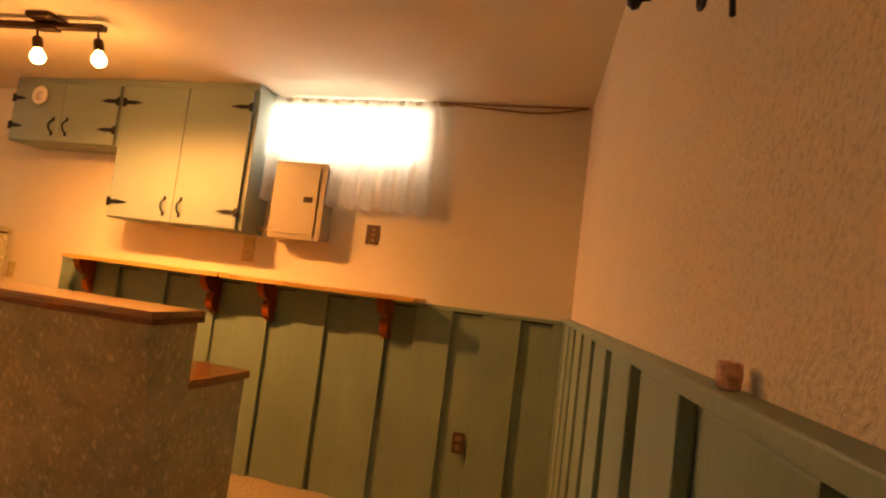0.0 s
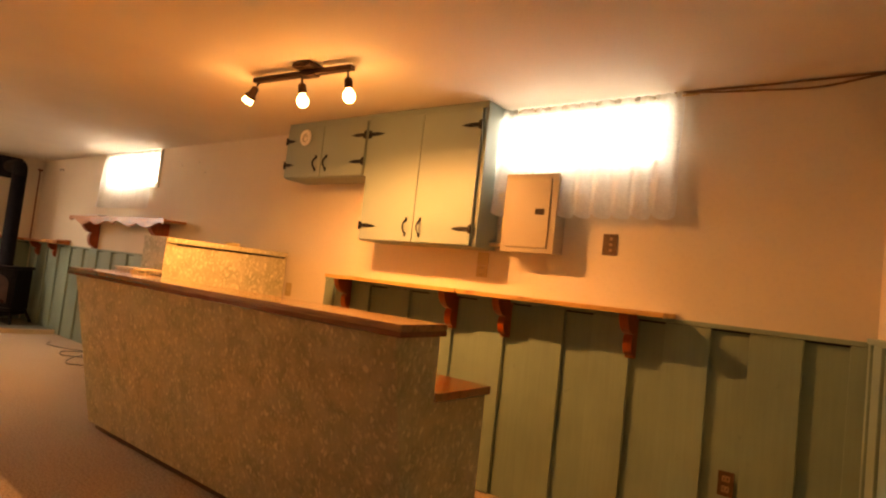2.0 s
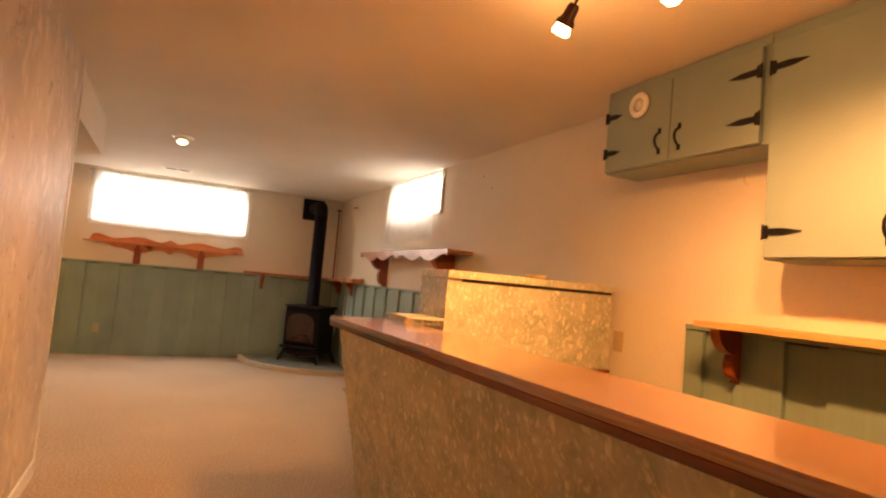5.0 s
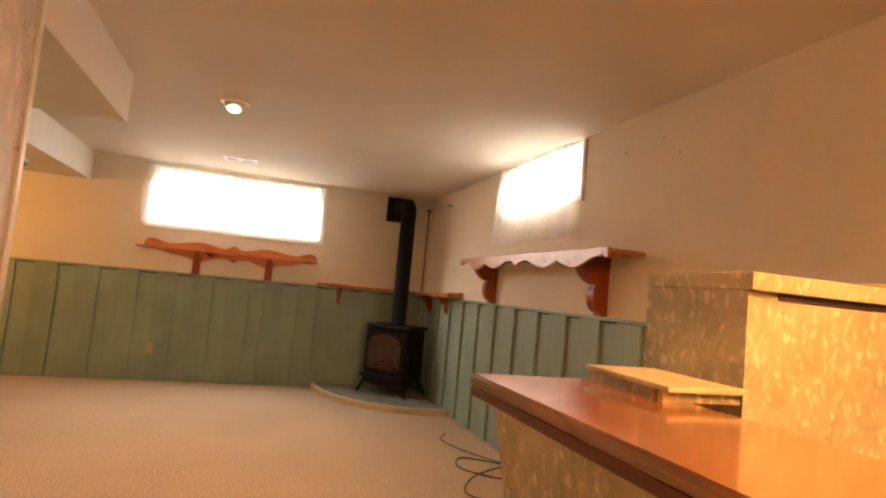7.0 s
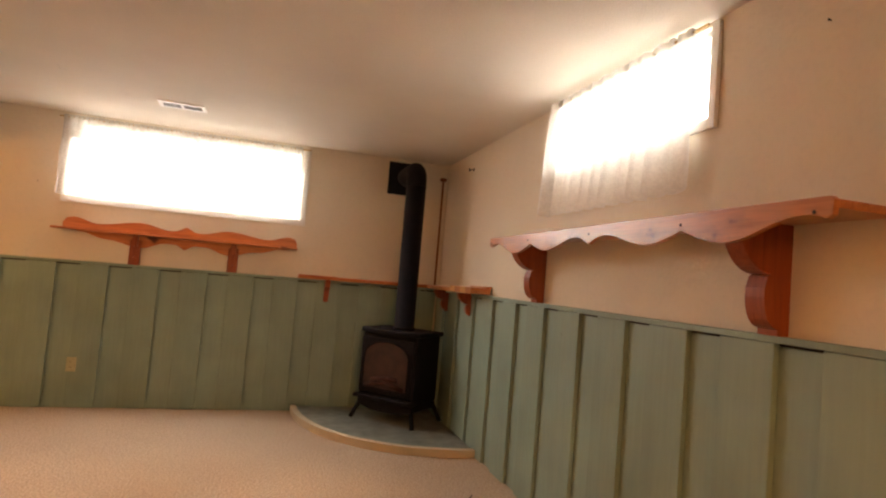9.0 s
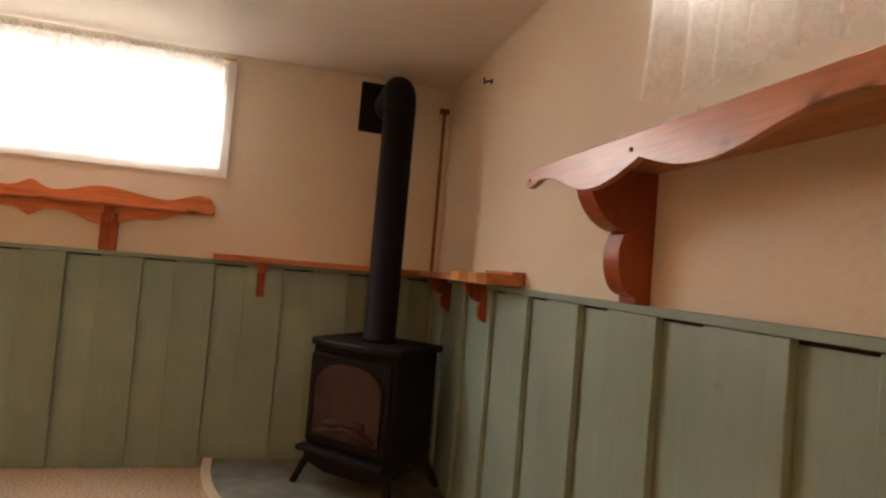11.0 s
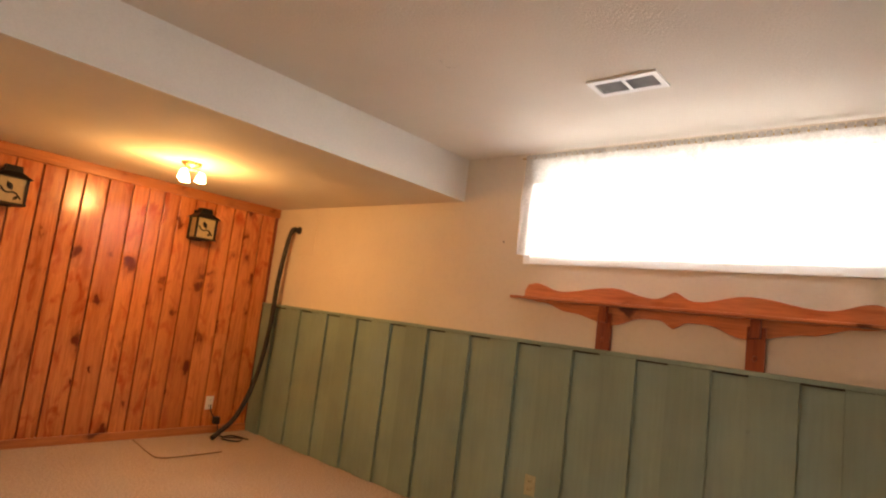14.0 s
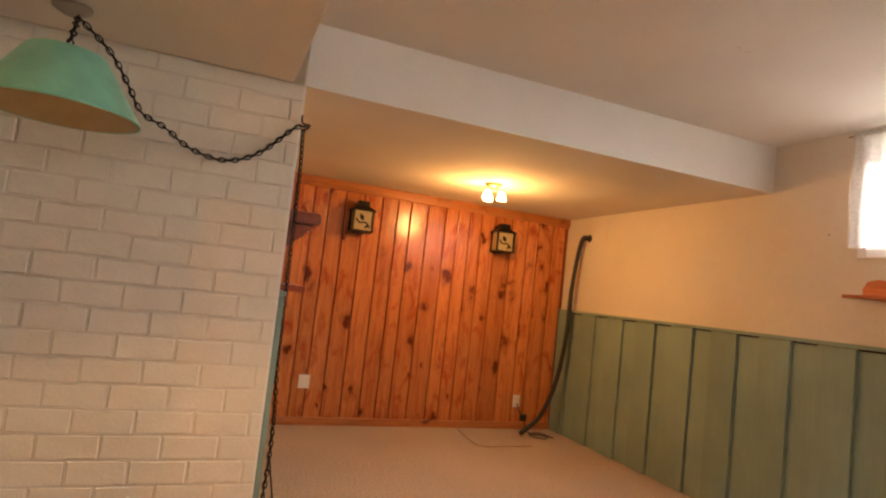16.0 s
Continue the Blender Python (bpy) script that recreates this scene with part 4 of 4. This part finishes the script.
for i in range(3):
    a = radians(30 + 120 * i)
    cx, cy = 0.07 * math.cos(a), 0.07 * math.sin(a)
    part("arm", tube([(0, 0, -0.05), (cx * 0.6, cy * 0.6, -0.05), (cx, cy, -0.065)], 0.006), BRASS, cl)
    part("shade", lathe([(0.014, -0.06), (0.024, -0.075), (0.030, -0.10), (0.036, -0.125), (0.034, -0.126), (0.026, -0.10), (0.012, -0.072)], 16, Matrix.Translation((cx, cy, 0))), BULB, cl, "glowing glass shade", True)
bulb_light("ceiling_bulbs", (-8.60, -1.68, LZ - 0.19), 36, 0.08, (1.0, 0.53, 0.18))

mt = thing("mantel_shelf", (SX, -1.95, 0), "dark rounded wooden mantel shelf on a moulded support", "mantel")
part("mantel_top", prism([(0.0, 1.655), (-0.33, 1.655), (-0.345, 1.635), (-0.345, 1.59), (-0.325, 1.575), (0.0, 1.575)], 1, -0.42, 0.35, 0.004), LOGWOOD, mt)
part("moulding", prism([(0.0, 1.575), (-0.30, 1.575), (-0.30, 1.545), (-0.26, 1.53), (-0.25, 1.50), (-0.18, 1.45), (-0.15, 1.42), (0.0, 1.42)], 1, -0.38, 0.31, 0.003), LOGWOOD, mt)
single("small_wall_shelf", boxes((SX - 0.295, SX, -2.3, -1.6, 1.125, 1.165), bevel=0.004), REDWOOD, "short red-stained shelf below the mantel", "shelf")

hose = thing("corner_hose", (0, 0, 0), "black ribbed hose hanging from a wall port to the carpet", "hose")
part("hose", tube(curve_points([(WX + 0.01, -2.33, 1.89), (WX + 0.06, -2.36, 1.88), (-9.915, -2.40, 1.70), (-9.895, -2.42, 1.36), (-9.885, -2.42, 0.97), (-9.82, -2.42, 0.53), (-9.68, -2.41, 0.20), (-9.47, -2.39, 0.03)], 10), 0.021, 10), RUBBER, hose, "", True)
part("port", lathe([(0.035, 0), (0.035, 0.012), (0.024, 0.018)], 18, pose(WX, -2.33, 1.89, 0, 90)), RUBBER, hose)
single("power_adapter_cord", merge(tube(curve_points([(-9.565, SY + 0.06, 0.25), (-9.55, SY + 0.12, 0.2), (-9.60, SY + 0.16, 0.10), (-9.62, SY + 0.2, 0.012), (-9.75, -2.40, 0.008), (-9.66, -2.30, 0.012), (-9.58, -2.42, 0.014), (-9.70, -2.47, 0.02), (-9.78, -2.33, 0.01)], 8), 0.005, 6), boxes((-9.63, -9.58, SY + 0.10, SY + 0.15, 0.10, 0.16), bevel=0.006)), RUBBER, "black cord and plug heaped on the carpet", "cord")
single("floor_cord", tube(curve_points([(-8.95, -2.64, 0.006), (-8.91, -2.30, 0.005), (-8.92, -2.09, 0.006), (-9.15, -2.07, 0.005), (-9.40, -2.08, 0.006)], 8), 0.004, 6), plain("tan_cord", (0.22, 0.13, 0.07), 0.6), "thin brown cord lying on the carpet", "cord")
ap = thing("access_panel", (WX, -2.35, 1.855), "square painted access panel outline in the wall", "panel")
part("panel", boxes((0.0, 0.004, -0.23, 0.28, -0.19, 0.20), bevel=0.0015), WALL, ap)

# ---- ceiling fixtures ----
vent = thing("ceiling_vent", (-9.20, 1.106, CZ), "white metal ceiling register with dark louvres", "vent")
part("frame", boxes((-0.085, -0.055, -0.16, 0.16, -0.008, 0.0), (0.055, 0.085, -0.16, 0.16, -0.008, 0.0), (-0.055, 0.055, -0.16, -0.135, -0.008, 0.0), (-0.055, 0.055, 0.135, 0.16, -0.008, 0.0), (-0.055, 0.055, -0.008, 0.008, -0.008, 0.0)), WHITE_PL, vent)
part("backing", boxes((-0.056, 0.056, -0.136, 0.136, -0.001, 0.0)), DARK, vent)
slat = mesh_of("slat", boxes((-0.003, 0.003, -0.062, 0.062, -0.006, -0.001)), plain("vent_grey", (0.18, 0.17, 0.16), 0.5))
for i in range(8):
    for y in (-0.071, 0.071):
        shared("slat", slat, vent, (-0.049 + 0.014 * i, y, 0))

can = thing("recessed_light", (-7.13, 1.11, CZ), "white recessed eyeball ceiling light, lit", "ceiling light")
part("trim", lathe([(0.095, 0.0), (0.09, -0.012), (0.068, -0.016), (0.064, -0.004)], 28), WHITE_PL, can, "", True)
eye_m = pose(0, 0, -0.016, 0, -24, 0)
part("eyeball", lathe([(0.064, 0.0), (0.06, -0.025), (0.048, -0.042), (0.046, -0.03)], 24, eye_m), WHITE_PL, can, "", True)
part("lamp_face", lathe([(0.046, -0.034), (0.044, -0.037), (0.001, -0.040)], 20, eye_m), glowing("lit_lamp_face", (1.0, 0.72, 0.42), 9.0), can)
spot("recessed_lamp", (-7.13, 1.11, CZ - 0.07), (-6.8, 1.05, 0), 75, 96, (1.0, 0.58, 0.24), 0.04, 0.3)

tr = thing("track_light", (-2.66, 2.345, CZ), "dark bronze track light with three lit bulbs on the ceiling", "track light")
tr.matrix_world = pose(-2.66, 2.345, CZ, 0, 0, 5)
part("rail", boxes((-0.41, 0.39, -0.020, 0.020, -0.060, -0.030), bevel=0.006), BRONZE, tr)
part("canopy", boxes((-0.01, 0.13, -0.075, 0.055, -0.030, 0.0), bevel=0.008), BRONZE, tr)
part("splice", boxes((0.0, 0.12, -0.024, 0.024, -0.068, -0.055), bevel=0.003), BRONZE, tr)
for hx, tilt, lean in ((-0.37, -0.05, 0.62), (0.0, 0.16, -0.05), (0.355, 0.16, -0.08)):
    stem = lathe([(0.006, 0.0), (0.006, -0.04)], 10)
    if lean > 0.3:
        socket = lathe([(0.016, -0.034), (0.022, -0.045), (0.024, -0.085), (0.034, -0.098), (0.036, -0.112), (0.030, -0.112)], 20)
        glass = lathe([(0.022, -0.104), (0.028, -0.116), (0.033, -0.136), (0.033, -0.142), (0.028, -0.148), (0.001, -0.151)], 20)
    else:
        socket = lathe([(0.012, -0.036), (0.021, -0.044), (0.024, -0.055), (0.024, -0.092), (0.020, -0.098)], 18)
        glass = lathe([(0.001, -0.178), (0.017, -0.174), (0.031, -0.160), (0.036, -0.142), (0.031, -0.122), (0.018, -0.104), (0.014, -0.094)], 20)
    hd = part("lamp_head", merge(stem, socket), BRONZE, tr, "", True)
    hd.location = (hx, 0.0, -0.060)
    hd.rotation_euler = (tilt, lean, 0)
    part("bulb", glass, BULB, hd, "glowing reflector bulb" if lean > 0.3 else "glowing frosted bulb", True)
for p, aim, power, cone in (((-3.13, 2.30, 2.195), (-5.1, 1.45, 0.0), 128, 112), ((-2.64, 2.375, 2.15), (-2.6, 2.55, 0.0), 78, 174), ((-2.29, 2.405, 2.15), (-2.1, 2.50, 0.0), 92, 174)):
    spot("track_lamp", p, aim, power, cone, WARM, 0.022, 0.7)
    bulb_light("track_bulb", (p[0], p[1], p[2] - 0.03), 2.6, 0.03)

# ---- swag lamp by the brick wall ----
sl = thing("swag_lamp", (-6.165, 0.05, 0), "teal hanging lamp with cream lining on a swagged dark chain", "pendant lamp")
part("shade", lathe([(0.108, 1.876), (0.114, 1.874), (0.12, 1.866), (0.238, 1.683), (0.242, 1.672), (0.236, 1.672), (0.11, 1.869)], 40), TEAL, sl, "teal cone shade", True)
part("lining", lathe([(0.105, 1.864), (0.232, 1.673), (0.228, 1.673), (0.102, 1.860)], 40), CREAM, sl, "cream inner lining", True)
part("top_cap", lathe([(0.11, 1.875), (0.06, 1.882), (0.015, 1.886), (0.012, 1.905), (0.001, 1.907)], 24), TEAL, sl, "", True)
part("canopy", lathe([(0.065, LZ), (0.062, LZ - 0.012), (0.03, LZ - 0.03), (0.001, LZ - 0.034)], 24, Matrix.Translation((0.05, -0.17, 0))), GREYBOX, sl, "grey metal ceiling canopy", True)


def chain(points, parent, link=0.034, r=0.0032):
    pts = [Vector(p) for p in points]
    acc, i, flip = 0.0, 0, 0
    bms = []
    total = sum((b - a).length for a, b in zip(pts, pts[1:]))
    count = max(2, int(total / (link * 0.78)))
    for k in range(count):
        d = total * (k + 0.5) / count
        for a, b in zip(pts, pts[1:]):
            ln = (b - a).length
            if d <= ln:
                break
            d -= ln
        c, t = a.lerp(b, min(1, d / max(ln, 1e-6))), (b - a).normalized()
        q = t.to_track_quat("X", "Z").to_matrix().to_4x4()
        loop = [(0.5 * link * math.cos(s), 0.28 * link * math.sin(s), 0) for s in [2 * math.pi * j / 10 for j in range(10)]]
        bm = tube(loop, r, 4, True)
        bm.transform(Matrix.Translation(c) @ q @ pose(0, 0, 0, 90 * (k % 2) + 20))
        bms.append(bm)
    bms.append(tube([p + Vector((0.003, 0.003, 0.002 * math.sin(9 * i))) for i, p in enumerate(pts)], 0.0028, 6))
    return part("chain", merge(*bms), IRON, parent, "dark swag chain with its cord")


def rel(*pts):
    return [(x + 6.13, y - 0.05, z) for x, y, z in pts]


chain(rel((-6.13, 0.05, 1.905), (-6.12, -0.03, 2.0), (-6.10, -0.12, LZ - 0.03)), sl)
chain(curve_points(rel((-6.10, -0.12, LZ - 0.03), (-6.204, -0.2, 1.985), (-6.273, -0.25, 1.883), (-6.325, -0.28, 1.80), (-6.41, -0.31, 1.765), (-6.514, -0.345, 1.704), (-6.652, -0.365, 1.684), (-6.786, -0.38, 1.745), (-6.919, -0.39, 1.885), (-6.975, -0.40, 1.91)), 5), sl)
chain(curve_points(rel((-6.966, -0.43, 1.90), (-6.978, -0.45, 1.672), (-6.985, -0.46, 1.2), (-6.99, -0.47, 0.831), (-7.005, -0.48, 0.625), (-7.012, -0.5, 0.415), (-7.005, -0.5, 0.2), (-7.0, -0.52, 0.02)), 5), sl)
part("hook", tube(curve_points(rel((-6.95, -0.39, 1.955), (-6.955, -0.395, 1.92), (-6.99, -0.40, 1.915), (-6.965, -0.41, 1.89), (-6.955, -0.41, 1.895)), 4), 0.005, 6), IRON, sl)
part("plug_cord", tube(curve_points([(-0.882, -0.55, 0.40), (-0.92, -0.60, 0.22), (-0.97, -0.70, 0.012), (-1.08, -0.9, 0.008)], 6), 0.004, 6), RUBBER, sl)

# ---- loose things ----
single("extension_cord", tube(curve_points([(-7.9, 3.12, 0.008), (-7.7, 3.02, 0.008), (-7.35, 3.12, 0.008), (-7.05, 3.28, 0.01), (-7.2, 3.02, 0.008), (-6.95, 2.92, 0.008), (-6.7, 3.18, 0.008), (-6.95, 3.28, 0.014), (-6.75, 2.95, 0.016), (-6.45, 2.78, 0.008), (-6.3, 3.0, 0.008), (-6.5, 3.3, 0.01), (-6.2, 3.33, 0.008)], 8), 0.005, 6), RUBBER, "tangled dark extension cord on the carpet", "cord")
single("ceiling_wire", merge(tube(curve_points([(-0.86, 3.40, 2.392), (-0.5, 3.405, 2.365), (-0.2, 3.41, 2.352), (0.06, 3.415, 2.388)], 6), 0.005, 6), tube(curve_points([(-0.86, 3.41, 2.395), (-0.4, 3.415, 2.39), (0.06, 3.418, 2.39)], 6), 0.005, 6)), plain("brown_wire", (0.25, 0.13, 0.06), 0.6), "pair of brown wires drooping along the ceiling", "wire")
wh = thing("wall_hook", (0.261, 1.69, 2.10), "dark round wall hook knob near the ceiling", "hook")
part("knob", lathe([(0.012, 0.0), (0.012, 0.02), (0.03, 0.03), (0.034, 0.045), (0.02, 0.06), (0.001, 0.062)], 18, pose(0, 0, 0, 0, -90)), IRON, wh, "", True)
wire = single("hanging_wire", merge(tube(curve_points([(0.333, 0.82, 1.61), (0.331, 0.835, 1.68), (0.325, 0.85, 1.80)], 4), 0.004, 6), tube(curve_points([(0.312, 0.90, 1.80), (0.316, 0.945, 1.71), (0.314, 0.965, 1.695), (0.311, 0.975, 1.715), (0.306, 0.95, 1.80)], 5), 0.004, 6), boxes((0.302, 0.33, 0.84, 0.96, 1.795, 1.82), bevel=0.004)), IRON, "bent dark wire loops hanging on the rough wall", "wire")
wire.location = (-0.007, 0.085, 0.035)
jar = thing("candle_glass", (ewx(0.80) - 0.021, 0.80, 1.207), "small pinkish red glass candle holder standing on the wainscot cap", "candle holder")
part("glass", lathe([(0.007, 0.0), (0.011, 0.002), (0.0125, 0.013), (0.012, 0.027), (0.0105, 0.028), (0.0102, 0.010), (0.001, 0.008)], 18), REDGLASS, jar, "", True)



for p, r in (((WX, -0.02, 1.805), (0, 90, 0)), ((-5.95, NY, 2.19), (90, 0, 0)), ((-5.62, NY, 2.21), (90, 0, 0)), ((-5.48, NY, 2.10), (90, 0, 0)), ((-7.92, NY, 1.34), (90, 0, 0))):
    single("nail", lathe([(0.002, 0.0), (0.002, 0.010), (0.004, 0.010), (0.004, 0.012), (0.001, 0.013)], 8, pose(*p, *r)), IRON, "small dark iron nail stuck in the plaster", "nail")

# ---- brick wall, piece by piece ----
bw = thing("wall_brick", (0, BY, 0), "white painted brick wall with raked joints", "wall", "", "structure")
part("mortar", boxes((SX, -5.50, -0.03, -0.006, 0.0, LZ)), MORTAR, bw)
part("end_strip", boxes((SX - 0.004, SX + 0.004, -0.14, -0.004, 0.0, LZ)), WHITE, bw)
COURSE, PITCH = 0.1005, 0.222
variants = []
rng = random.Random(9)
for k in range(9):
    bm = boxes((-PITCH / 2 + 0.005, PITCH / 2 - 0.005, -0.006, 0.0, 0.005, COURSE - 0.005))
    bmesh.ops.bevel(bm, geom=[e for e in bm.edges], offset=0.0035, segments=1, affect="EDGES")
    for v in bm.verts:
        v.co.x += rng.uniform(-0.0022, 0.0022)
        v.co.z += rng.uniform(-0.0022, 0.0022)
        v.co.y += rng.uniform(-0.0008, 0.0016)
    variants.append(mesh_of("brick", bm, BRICK))
row = 0
z = 0.412 - 4 * COURSE
while z < LZ - 0.03:
    off = 0.0 if row % 2 == 0 else 0.5 * PITCH
    i = -4
    while True:
        cx = -6.374 + off + (i + 0.5) * PITCH
        i += 1
        if cx > -5.55:
            break
        if cx + PITCH / 2 < SX:
            continue
        if cx - PITCH / 2 < SX:
            a, b = max(SX + 0.004, cx - PITCH / 2 + 0.005), cx + PITCH / 2 - 0.005
            if b - a > 0.03:
                part("brick", boxes((a, b, -0.006, 0.0, z + 0.005, min(z + COURSE - 0.005, LZ - 0.002)), bevel=0.002), BRICK, bw)
            continue
        if z + COURSE > LZ:
            part("brick", boxes((cx - PITCH / 2 + 0.005, cx + PITCH / 2 - 0.005, -0.006, 0.0, z + 0.005, LZ - 0.002), bevel=0.002), BRICK, bw)
        else:
            shared("brick", rng.choice(variants), bw, (cx, 0, z))
    z += COURSE
    row += 1
